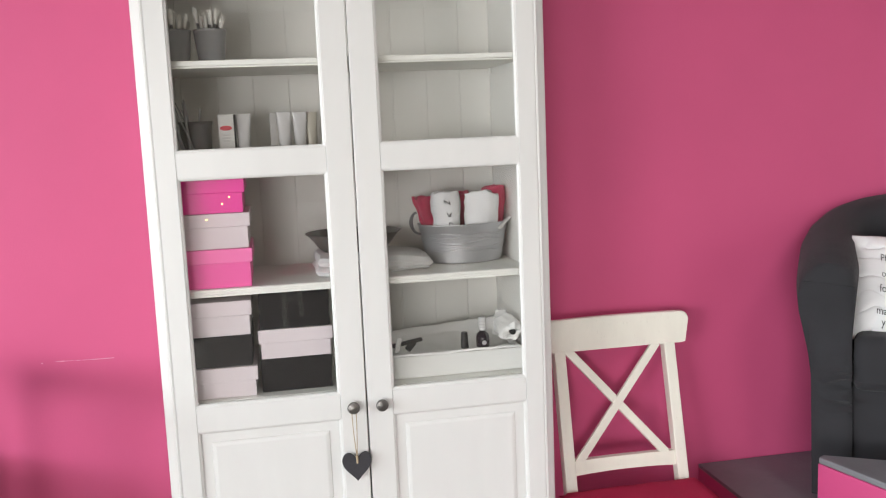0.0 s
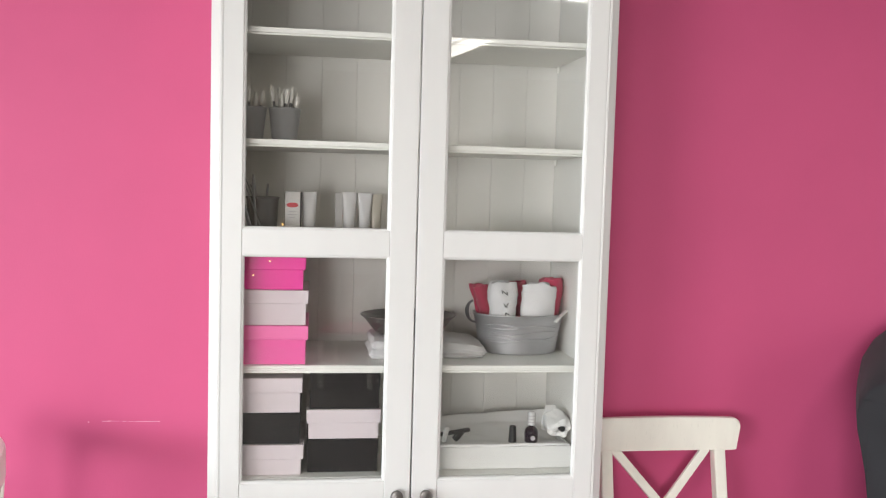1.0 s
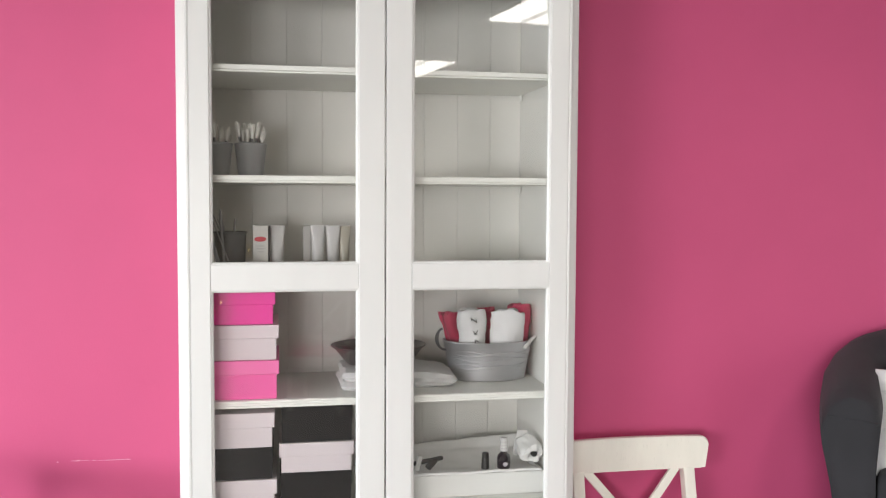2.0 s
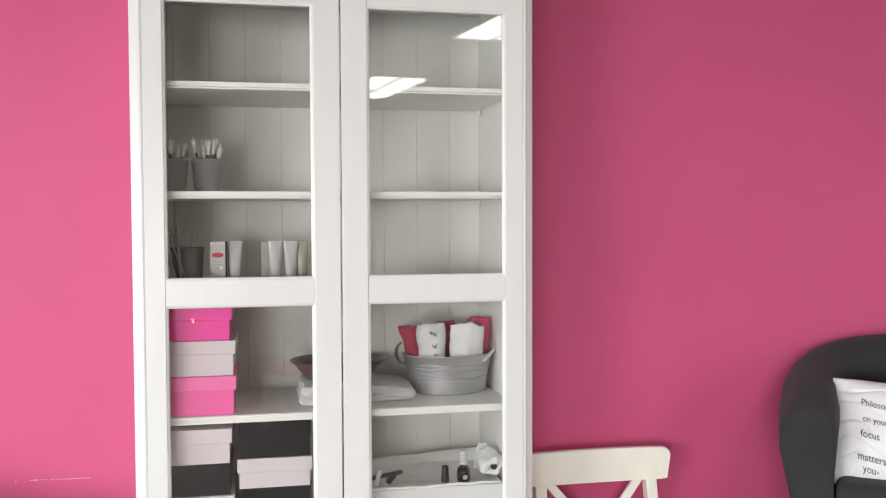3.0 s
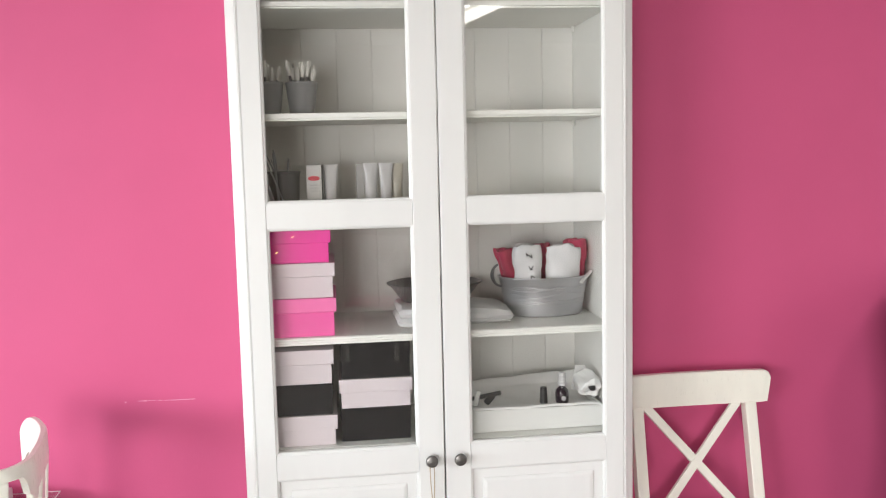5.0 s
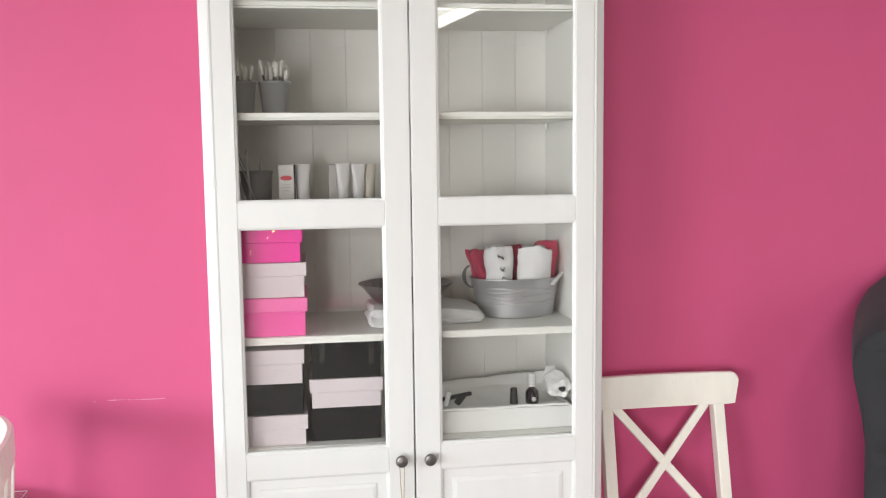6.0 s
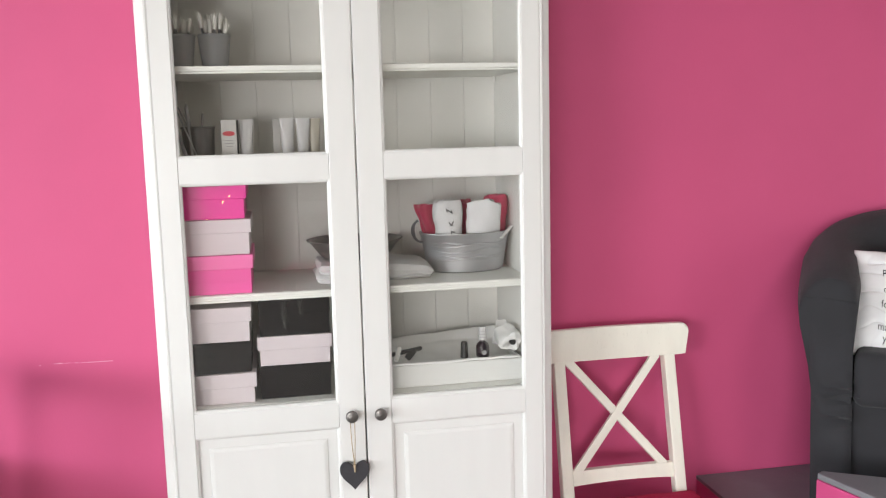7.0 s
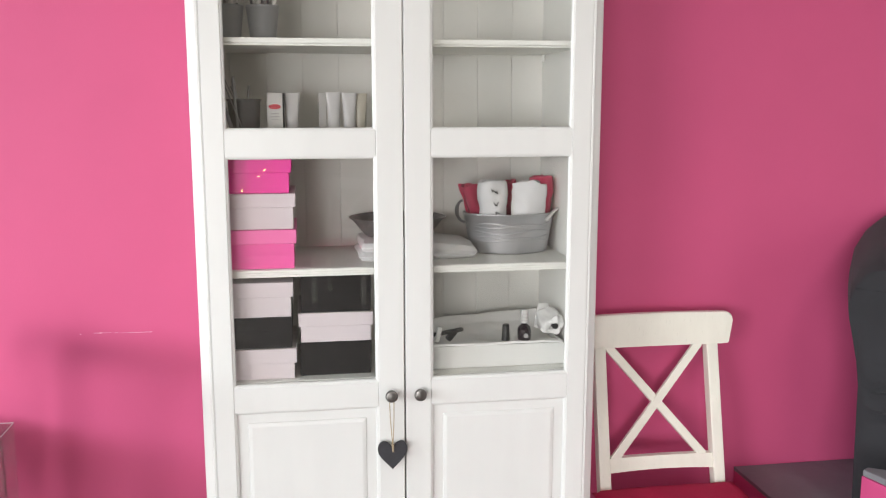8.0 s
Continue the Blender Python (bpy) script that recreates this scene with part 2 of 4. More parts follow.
def rod(points, radius, n=8, bm=None, flat=1.0):
    """A round (or flattened) bar along a line of points."""
    n = max(n, 20)
    bm = bm or bmesh.new()
    pts = [Vector(p) for p in points]
    rings = []
    up0 = Vector((0, 0, 1))
    for i, p in enumerate(pts):
        d = (pts[min(i + 1, len(pts) - 1)] - pts[max(i - 1, 0)]).normalized()
        up = up0 if abs(d.dot(up0)) < 0.95 else Vector((0, 1, 0))
        a = d.cross(up).normalized()
        b = a.cross(d).normalized()
        r = radius[i] if isinstance(radius, (list, tuple)) else radius
        rings.append([bm.verts.new(p + a * r * math.cos(2 * math.pi * k / n) + b * r * flat * math.sin(2 * math.pi * k / n)) for k in range(n)])
    for a, b in zip(rings, rings[1:]):
        for k in range(n):
            bm.faces.new((a[k], a[(k + 1) % n], b[(k + 1) % n], b[k]))
    bm.faces.new(rings[0][::-1])
    bm.faces.new(rings[-1])
    return bm


def beam(a, b, width, depth, bevel=0.003, across=(1, 0, 0)):
    """A squared bar from a to b, its wide side along across."""
    a, b = Vector(a), Vector(b)
    d = (b - a).normalized()
    u = (Vector(across) - d * d.dot(Vector(across))).normalized()
    w = d.cross(u).normalized()
    m = Matrix((u, w, d)).transposed().to_4x4()
    bm = block((-width / 2, -depth / 2, 0), (width / 2, depth / 2, (b - a).length), bevel)
    bmesh.ops.transform(bm, matrix=Matrix.Translation(a) @ m, verts=bm.verts)
    return bm


def prism(outline, z0, z1, bevel=0.0):
    """An upright prism over a plan outline."""
    bm = bmesh.new()
    f = bm.faces.new([bm.verts.new((x, y, z0)) for x, y in outline])
    up = bmesh.ops.extrude_face_region(bm, geom=[f])
    bmesh.ops.translate(bm, verts=[g for g in up["geom"] if isinstance(g, bmesh.types.BMVert)], vec=(0, 0, z1 - z0))
    if bevel:
        bmesh.ops.bevel(bm, geom=bm.edges[:], offset=bevel, segments=2, affect="EDGES", profile=0.5)
    return bm


def wobble(bm, amount, scale, seed=0.0):
    for v in bm.verts:
        v.co += noise.noise_vector(v.co * scale + Vector((seed, seed * 1.7, 0))) * amount
    return bm


def cushion(w, d, h, n=18, puff=0.5, power=2.6):
    """A stuffed slab, w by d by h, thickest in the middle, its foot at z = 0."""
    bm = bmesh.new()
    grid = {}
    for side in (0, 1):
        for i in range(n + 1):
            for j in range(n + 1):
                u, v = 2 * i / n - 1, 2 * j / n - 1
                edge = (1 - abs(u) ** power) * (1 - abs(v) ** power)
                t = max(0.0, edge) ** puff
                z = h / 2 + (t * h / 2) * (1 if side else -1)
                key = (i, j) if i in (0, n) or j in (0, n) else (i, j, side)
                if key not in grid:
                    grid[key] = bm.verts.new((u * w / 2, v * d / 2, z))
    get = lambda i, j, s: grid[(i, j)] if i in (0, n) or j in (0, n) else grid[(i, j, s)]
    for side in (0, 1):
        for i in range(n):
            for j in range(n):
                q = [get(i, j, side), get(i + 1, j, side), get(i + 1, j + 1, side), get(i, j + 1, side)]
                bm.faces.new(q if side else q[::-1])
    return bm


# ---- room ----
def structure(name, bm, material, label=""):
    return tagged(done(name, bm, material), label or name.replace("_", " "), "", "", "structure")


wall_north = structure("wall_north", block((LEFT_X - 0.15, 0, 0), (RIGHT_X + 0.15, 0.15, CEIL_Z)), PINK_WALL, "bright pink painted wall with woven paper texture")
# unseen floor and ceiling, toned dark to limit the light they bounce
structure("floor", block((LEFT_X - 0.15, REAR_Y - 0.15, -0.1), (RIGHT_X + 0.15, 0.15, 0)), FLOOR, "plain brown vinyl floor")
structure("ceiling", block((LEFT_X - 0.15, REAR_Y - 0.15, CEIL_Z), (RIGHT_X + 0.15, 0.15, CEIL_Z + 0.1)), CEILING, "dark grey tiled ceiling")


def wall_with_window(name, low, high, hole, hole_z, along, material, label):
    """A plain wall between two plan corners with one opening along x or y."""
    bm = bmesh.new()
    k = "xy".index(along)
    for a, b, z0, z1 in ((low[k], hole[0], 0, CEIL_Z), (hole[1], high[k], 0, CEIL_Z), (*hole, 0, hole_z[0]), (*hole, hole_z[1], CEIL_Z)):
        lo, hi = [*low, z0], [*high, z1]
        lo[k], hi[k] = a, b
        block(lo, hi, bm=bm)
    return structure(name, bm, material, label)


wall_with_window("wall_west", (LEFT_X - 0.15, REAR_Y), (LEFT_X, 0), SIDE_WINDOW_Y, SIDE_WINDOW_Z, "y", WHITE_WALL, "plain off-white wall with a window opening")
# the east and south openings are added, only to house the fill lamps
wall_with_window("wall_east", (RIGHT_X, REAR_Y), (RIGHT_X + 0.15, 0), EAST_OPENING_Y, EAST_OPENING_Z, "y", WHITE_WALL, "plain off-white wall with a window opening")
wall_with_window("wall_south", (LEFT_X - 0.15, REAR_Y - 0.15), (RIGHT_X + 0.15, REAR_Y), REAR_OPENING_X, REAR_OPENING_Z, "x", TAUPE_WALL, "plain taupe wall with an opening added for a fill lamp")

# pale scuff on the pink wall
for x0, x1, z, w in ((-0.826, -0.822, 0.895, 0.002), (-0.790, -0.777, 0.8965, 0.0012), (-0.777, -0.768, 0.8965, 0.0026), (-0.765, -0.745, 0.8962, 0.0008), (-0.737, -0.728, 0.8955, 0.0016), (-0.705, -0.64, 0.8945, 0.0017), (-0.722, -0.708, 0.895, 0.0009)):
    part("scuff", wobble(block((x0, -0.0012, z - w / 2), (x1, 0.001, z + w / 2), 0.0004), 0.0006, 90, x0), SCUFF, wall_north, "pale scraped paint")


def ceiling_light(at, turn, w, tubes):
    """A recessed fitting with one lit diffuser for each tube, a thin frame round and between them."""
    e = thing("ceiling_light", (0, 0, 0), "recessed white ceiling light with bright fluorescent tubes", "ceiling light", "ceiling lights")
    d, rim = 1.25, 0.025
    part("frame", block((-w / 2, -d / 2, -0.02), (w / 2, -d / 2 + rim, 0.0), 0.002), ALU, e)
    part("frame", block((-w / 2, d / 2 - rim, -0.02), (w / 2, d / 2, 0.0), 0.002), ALU, e)
    bay = (w - rim) / tubes
    for k in range(tubes + 1):
        x = -w / 2 + bay * k
        part("frame", block((x, -d / 2 + rim + 0.0005, -0.02), (x + rim, d / 2 - rim - 0.0005, 0.0), 0.002), ALU, e)
        if k < tubes:
            part("diffuser", block((x + rim + 0.002, -d / 2 + rim + 0.002, -0.012), (x + bay - 0.002, d / 2 - rim - 0.002, -0.004), 0.002), TUBE_GLOW, e)
    e.matrix_basis = pose(at[0], at[1], CEIL_Z - 0.001, 0, 0, turn)
    return e


ceiling_light((1.22, -2.72), -9, 0.50, 2)
ceiling_light((0.74, -5.35), -9, 0.48, 2)

# ---- display cabinet ----
HALF, INNER_X, FACE = 0.473, 0.425, -0.388
BACK_Y, BASE_Z, TOP_Z = -0.012, 0.853, 2.17
DOOR_Y0, DOOR_Y1 = -0.392, -0.370


def cabinet():
    c = thing("display_cabinet", (0, -0.2, 0), "tall white two-door display cabinet with glazed doors and panelled bases", "cabinet")
    for s in (-1, 1):
        part("side_panel", block((min(s * INNER_X, s * HALF), -0.368, 0.0), (max(s * INNER_X, s * HALF), -0.002, TOP_Z), 0.002), INNER, c)
        # beaded edge strip beside each door
        line = [(0.4439, -0.3688), (HALF, -0.3688), (HALF, -0.374), (0.4705, -0.3775), (0.4535, -0.3865), (0.4515, -0.3905), (0.4475, -0.3908), (0.4439, -0.3885)]
        part("edge_strip", prism([(s * x, y) for x, y in line], 0.0, TOP_Z), WHITE, c)
    # tongue-and-groove back
    edges = [-INNER_X] + [-0.223 + 0.0935 * k for k in range(-2, 7)] + [INNER_X]
    part("backing", block((-INNER_X, -0.012, 0.09), (INNER_X, -0.003, TOP_Z - 0.02)), INNER, c)
    for x0, x1 in zip(edges, edges[1:]):
        part("back_board", block((x0 + 0.0002, BACK_Y - 0.006, 0.09), (x1 - 0.0002, -0.0121, TOP_Z - 0.02), 0.0009, 1), INNER, c)
        if abs(x1 - 0.151) < 0.02:
            part("board_bead", rod([(x1 - 0.0065, BACK_Y - 0.0052, 0.09), (x1 - 0.0065, BACK_Y - 0.0052, TOP_Z - 0.02)], 0.0014, 6), INNER, c)
    part("plinth", block((-INNER_X, -0.36, 0.0), (INNER_X, -0.34, 0.09), 0.002), WHITE, c)
    part("floor_panel", block((-INNER_X, -0.362, BASE_Z - 0.02), (INNER_X, BACK_Y - 0.007, BASE_Z), 0.0015), SHELF, c)
    part("lower_shelf", block((-INNER_X, -0.362, 0.09), (INNER_X, BACK_Y - 0.007, 0.11), 0.0015), INNER, c)
    part("top_panel", block((-INNER_X, -0.368, TOP_Z - 0.02), (INNER_X, -0.003, TOP_Z), 0.0015), WHITE, c)
    for z, thick in ((1.902, 0.018), (1.648, 0.018), (1.424, 0.02), (1.120, 0.019)):
        bm = block((-INNER_X + 0.001, -0.350, z - thick), (INNER_X - 0.001, BACK_Y - 0.008, z), 0.0015)
        # the wide lower shelf is reeded; the upper ones have one broad rounded band over a narrow bead
        bands = ((0.2, 0.148), (0.5, 0.148), (0.8, 0.148)) if z < 1.2 else ((0.37, 0.33), (0.86, 0.12))
        for q, half in bands:
            block((-INNER_X + 0.001, -0.3555, z - thick * (q + half)), (INNER_X - 0.001, -0.348, z - thick * (q - half)), 0.0012, bm=bm)
        part("shelf", bm, SHELF, c, "white shelf with a moulded front edge", flat=True)
        for s in (-1, 1):
            for y in (-0.045,):
                part("shelf_pin", turned([(0.004, 0), (0.004, 0.016)], (s * (INNER_X - 0.006), y, z - thick - 0.016), 8), INNER, c)
    # stepped crown
    for lo, hi, z0, z1 in ((0.012, 0.012, TOP_Z, TOP_Z + 0.02), (0.032, 0.03, TOP_Z + 0.02, TOP_Z + 0.05), (0.052, 0.05, TOP_Z + 0.05, TOP_Z + 0.085)):
        part("crown_moulding", block((-HALF - lo, FACE - hi, z0), (HALF + lo, -0.002, z1), 0.006, 3), WHITE, c)
    for s in (-1, 1):
        cabinet_door(c, s)
    return c


def cabinet_door(c, s):
    def X(a, b):
        return (min(s * a, s * b), max(s * a, s * b))

    inner, outer, pin, pout = 0.0018, 0.4435, 0.063, 0.400
    z0, z1 = 0.10, TOP_Z - 0.012
    a, b = X(inner, pin)
    door = part("door", block((a, DOOR_Y0, z0), (b, DOOR_Y1, z1), 0.002), WHITE, c, "white door with two panes and a raised panel")
    a, b = X(pout, outer)
    part("stile", block((a, DOOR_Y0, z0), (b, DOOR_Y1, z1), 0.001), WHITE, door)
    a, b = X(pin + 0.0004, pout - 0.0004)
    openings = ((0.165, 0.789), (0.849, 1.384), (1.442, 2.081))
    rails = ((z0, 0.165), (0.789, 0.849), (1.384, 1.442), (2.081, z1))
    for lo, hi in rails:
        part("rail", block((a, DOOR_Y0 + 0.0006, lo), (b, DOOR_Y1, hi), 0.0008, 1), WHITE, door)
    for k, (lo, hi) in enumerate(openings):
        # sloped bead round each opening
        for p, q in (((a, lo), (b, lo)), ((a, hi), (b, hi)), ((a, lo), (a, hi)), ((b, lo), (b, hi))):
            part("glazing_bead", rod([(p[0], DOOR_Y0 + 0.009, p[1]), (q[0], DOOR_Y0 + 0.009, q[1])], 0.0062, 8), WHITE, door)
        if k == 0:
            part("panel", block((a, DOOR_Y0 + 0.011, lo), (b, DOOR_Y1 - 0.002, hi), 0.001), WHITE, door)
            bm = bmesh.new()
            m0, m1 = 0.031, 0.039
            ring = [[bm.verts.new((x, y, z)) for x, z in ((a + m, lo + m), (b - m, lo + m), (b - m, hi - m), (a + m, hi - m))] for m, y in ((m0 - 0.002, DOOR_Y0 + 0.0108), (m0, DOOR_Y0 + 0.0085), (m1, DOOR_Y0 + 0.0065))]
            for r0, r1 in zip(ring, ring[1:]):
                for i in range(4):
                    bm.faces.new((r0[i], r0[(i + 1) % 4], r1[(i + 1) % 4], r1[i]))
            bm.faces.new(ring[-1])
            part("raised_field", bm, WHITE, door, smooth=False)
        else:
            pane = part("pane", block((a, DOOR_Y0 + 0.012, lo), (b, DOOR_Y0 + 0.0155, hi)), GLASS, door, "clear glass pane", smooth=False)
            pane.visible_shadow = False
    # knob
    bm = turned([(0.007, 0), (0.006, 0.010), (0.010, 0.014), (0.0165, 0.018), (0.0172, 0.022), (0.015, 0.0265), (0.011, 0.0275), (0.0105, 0.0265), (0.004, 0.0275), (0.0005, 0.0278)], n=28)
    bmesh.ops.transform(bm, matrix=pose(s * 0.0345, DOOR_Y0, 0.819, 90, 0, 0) @ Matrix.Diagonal((0.88, 0.88, 1.0, 1.0)), verts=bm.verts)
    part("knob", bm, PEWTER, door, "round pewter knob")


cabinet()


def heart_tag():
    """A slate-dark wooden heart on a loop of twine, hung from a knob."""
    e = thing("heart_ornament", (-0.0345, -0.405, 0.80), "charcoal wooden heart hanging on twine from a cabinet knob", "ornament")
    bm = bmesh.new()
    pts = []
    for k in range(48):
        t = 2 * math.pi * k / 48
        pts.append((16 * math.copysign(abs(math.sin(t)) ** 2.3, math.sin(t)), 13 * math.cos(t) - 5 * math.cos(2 * t) - 2 * math.cos(3 * t) - math.cos(4 * t)))
    s = 0.0355 / 16
    f = bm.faces.new([bm.verts.new((-0.033 + x * s, -0.4095, 0.6765 + z * s * 1.12)) for x, z in pts])
    up = bmesh.ops.extrude_face_region(bm, geom=[f])
    bmesh.ops.translate(bm, verts=[g for g in up["geom"] if isinstance(g, bmesh.types.BMVert)], vec=(0, 0.008, 0))
    bmesh.ops.bevel(bm, geom=[x for x in bm.edges if len(x.link_faces) == 2 and x.calc_face_angle() > 1.0], offset=0.0015, segments=2, affect="EDGES")
    part("heart", bm, SLATE, e, smooth=False)
    for dx in (-0.004, 0.0045):
        part("twine", rod([(-0.0345 + dx * 1.1, -0.408, 0.826), (-0.0345 + dx * 1.2, -0.4095, 0.80), (-0.034 + dx, -0.4095, 0.76), (-0.033 + dx * 0.3, -0.4105, 0.712), (-0.033, -0.4112, 0.690)], 0.0011, 6), TWINE, e, "jute twine loop")
    part("twine_knot", rod([(-0.033, -0.4125, 0.700), (-0.0325, -0.4125, 0.681)], [0.0032, 0.0022], 8), TWINE, e)


heart_tag()


# ---- boxes in the cabinet ----
def gift_box(x0, x1, z0, z1, y0, depth, lid, colour, lid_colour, label, group):
    e = thing("gift_box", ((x0 + x1) / 2, y0 + depth / 2, z0), label, "box", group)
    zs = z1 - lid
    part("body", block((x0 + 0.005, y0 + 0.004, z0), (x1 - 0.006, y0 + depth - 0.004, zs + 0.002), 0.0012), colour, e)
    over = 0.004 if colour is BLACK_CARD else 0.0
    part("lid", block((x0 + over, y0 + over * 0.9, zs), (x1 - over, y0 + depth, z1 - 0.0006), 0.0016), lid_colour, e)
    return e


PB, WB, BB = ("glossy pink lidded card box in a stack", "pale blush lidded card box in a stack", "black lidded card box in a stack")
gift_box(-0.418, -0.247, 1.1202, 1.213, -0.345, 0.22, 0.034, PINK_CARD, PINK_LID, PB, "upper box stack")
gift_box(-0.414, -0.2475, 1.213, 1.297, -0.343, 0.21, 0.033, BLUSH_CARD, BLUSH_CARD, WB, "upper box stack")
gift_box(-0.417, -0.255, 1.297, 1.386, -0.341, 0.20, 0.042, HOT_PINK, HOT_PINK, "hot pink lidded card box atop a stack", "upper box stack")
gift_box(-0.415, -0.2535, 0.8532, 0.928, -0.346, 0.22, 0.036, BLUSH_CARD, BLUSH_CARD, WB, "lower box stack")
gift_box(-0.412, -0.258, 0.928, 1.004, -0.343, 0.21, 0.035, BLACK_CARD, BLACK_CARD, BB, "lower box stack")
gift_box(-0.414, -0.258, 1.004, 1.088, -0.345, 0.20, 0.036, BLUSH_CARD, BLUSH_CARD, WB, "lower box stack")
gift_box(-0.250, -0.070, 0.8532, 0.935, -0.331, 0.22, 0.036, BLACK_CARD, BLACK_CARD, BB, "lower box stack")
gift_box(-0.248, -0.069, 0.935, 1.008, -0.330, 0.21, 0.034, BLUSH_CARD, BLUSH_CARD, WB, "lower box stack")
gift_box(-0.246, -0.068, 1.008, 1.0965, -0.329, 0.20, 0.036, BLACK_CARD, BLACK_CARD, BB, "lower box stack")


# ---- tub of towels ----
def zinc_tub(cx, cy, z):
    e = thing("zinc_tub", (cx, cy, z), "oval grey zinc tub with embossed waves and two handles", "tub")
    prof = [(0.098, 0.0), (0.102, 0.002), (0.109, 0.045), (0.1195, 0.097), (0.1222, 0.0995), (0.1222, 0.1025), (0.1185, 0.103), (0.117, 0.097), (0.107, 0.045), (0.098, 0.006), (0.02, 0.0055)]
    part("tub", turned(prof, (cx, cy, z), 56, 1.0, 0.72), ZINC, e)
    for zz, ph in ((0.074, 0), (0.071, math.pi), (0.040, 0.4), (0.036, math.pi + 0.4), (0.056, 2.2)):
        pts = []
        for k in range(41):
            a = radians(210 + 120 * k / 40)
            h = zz + 0.0045 * math.sin(k / 40 * 2.4 * math.pi + ph)
            r = 0.102 + (h - 0.002) * 0.184 - 0.0004
            pts.append((cx + r * math.cos(a), cy + 0.72 * r * math.sin(a), z + h))
        part("embossed_wave", rod(pts, [0.0006 + 0.0031 * math.sin(math.pi * k / 40) for k in range(41)], 6), ZINC, e)
    pts = []
    for k in range(13):
        a = math.pi * k / 12
        pts.append((cx - 0.1165 - 0.020 * math.sin(a) - 0.014 * k / 12, cy - 0.030 + 0.016 * math.cos(a), z + 0.078 + 0.060 * (1 - math.cos(a)) / 2))
    part("handle", rod(pts, 0.0052, 8, flat=0.6), ZINC_DARK, e)
    # a flat pale strap stands up from the rim at the other end
    pts = [(cx + 0.084 + 0.036 * k / 8, cy - 0.066 + 0.030 * k / 8, z + 0.086 + 0.026 * (k / 8) ** 0.9) for k in range(9)]
    part("handle", rod(pts, 0.0062, 8, flat=0.4), CARTON, e, "pale strap handle")
    return e


def rolled_towel(x, y, z, w, d, h, m, label, seed, lean=0.0):
    """A rolled towel on end: a soft spiral of cloth with a loose outer flap."""
    e = thing("rolled_towel", (x, y, z), label, "towel", "rolled towels in the tub")
    bm = bmesh.new()
    turns, n, th = 2.4, 74, 0.0075
    inner, outer = [], []
    for k in range(n + 1):
        a = k / n * turns * 2 * math.pi + seed
        r = 0.18 + 0.82 * (k / n)
        px, py = math.cos(a) * r * w / 2, math.sin(a) * r * d / 2
        nrm = Vector((math.cos(a), math.sin(a), 0))
        outer.append(Vector((px, py, 0)))
        inner.append(Vector((px, py, 0)) - nrm * th)
    rows = 16
    def ring(line):
        out = []
        for j in range(rows + 1):
            v = j / rows
            sw = 1.0 - 0.10 * (2 * v - 1) ** 4 - 0.16 * (1 - v)
            out.append([bm.verts.new((p.x * sw + lean * v * h, p.y * sw, v * h + 0.004 * math.sin(i * 0.35 + seed) * v)) for i, p in enumerate(line)])
        return out
    o, i_ = ring(outer), ring(inner)
    for g, flip in ((o, False), (i_, True)):
        for j in range(rows):
            for k in range(n):
                q = [g[j][k], g[j][k + 1], g[j + 1][k + 1], g[j + 1][k]]
                bm.faces.new(q[::-1] if flip else q)
    for j in (0, rows):
        for k in range(n):
            bm.faces.new((o[j][k], o[j][k + 1], i_[j][k + 1], i_[j][k]))
    for k in (0, n):
        for j in range(rows):
            bm.faces.new((o[j][k], o[j + 1][k], i_[j + 1][k], i_[j][k]))
    wobble(bm, 0.006, 24, seed)
    wobble(bm, 0.0028, 85, seed)
    bmesh.ops.translate(bm, verts=bm.verts, vec=(x, y, z))
    part("roll", bm, m, e)
    return e


TUB = (0.302, -0.160, 1.1205)
zinc_tub(*TUB)
PT = "raspberry pink rolled towel standing in the tub"
rolled_towel(0.243, -0.155, 1.131, 0.058, 0.056, 0.162, TOWEL_PINK, PT, 0.3, -0.29)
roll = rolled_towel(0.251, -0.190, 1.131, 0.094, 0.070, 0.174, TOWEL_WHITE, "white rolled towel with dark lettering bars in the tub", -0.94, -0.02)
rolled_towel(0.340, -0.192, 1.131, 0.106, 0.070, 0.170, TOWEL_WHITE, "plain white rolled towel standing in the tub", -2.75, 0.02)
rolled_towel(0.374, -0.150, 1.131, 0.088, 0.076, 0.180, TOWEL_PINK, PT, 5.0, 0.07)
rolled_towel(0.302, -0.110, 1.131, 0.090, 0.060, 0.166, TOWEL_PINK, PT, 2.2)
# unreadable embroidered lettering, as bars
marks = ((-0.006, 0.153, 0.010, 0.0022, 75), (0.001, 0.150, 0.013, 0.0022, 40), (0.007, 0.148, 0.010, 0.0022, 80), (0.002, 0.118, 0.012, 0.0022, 55), (0.008, 0.119, 0.012, 0.0022, -60), (0.006, 0.114, 0.009, 0.0018, 5), (0.005, 0.094, 0.010, 0.0022, 80), (0.010, 0.096, 0.009, 0.0022, 30))
for dx, dz, w, h, tilt in marks:
    bm = block((-w / 2, -0.0012, -h / 2), (w / 2, 0.0012, h / 2), 0.0005)
    bmesh.ops.transform(bm, matrix=pose(0.249 + dx, -0.2265 + 0.05 * abs(0.13 - dz), 1.131 + dz, 0, tilt, 0), verts=bm.verts)
    part("lettering_bar", bm, INK, roll, "dark embroidered mark")


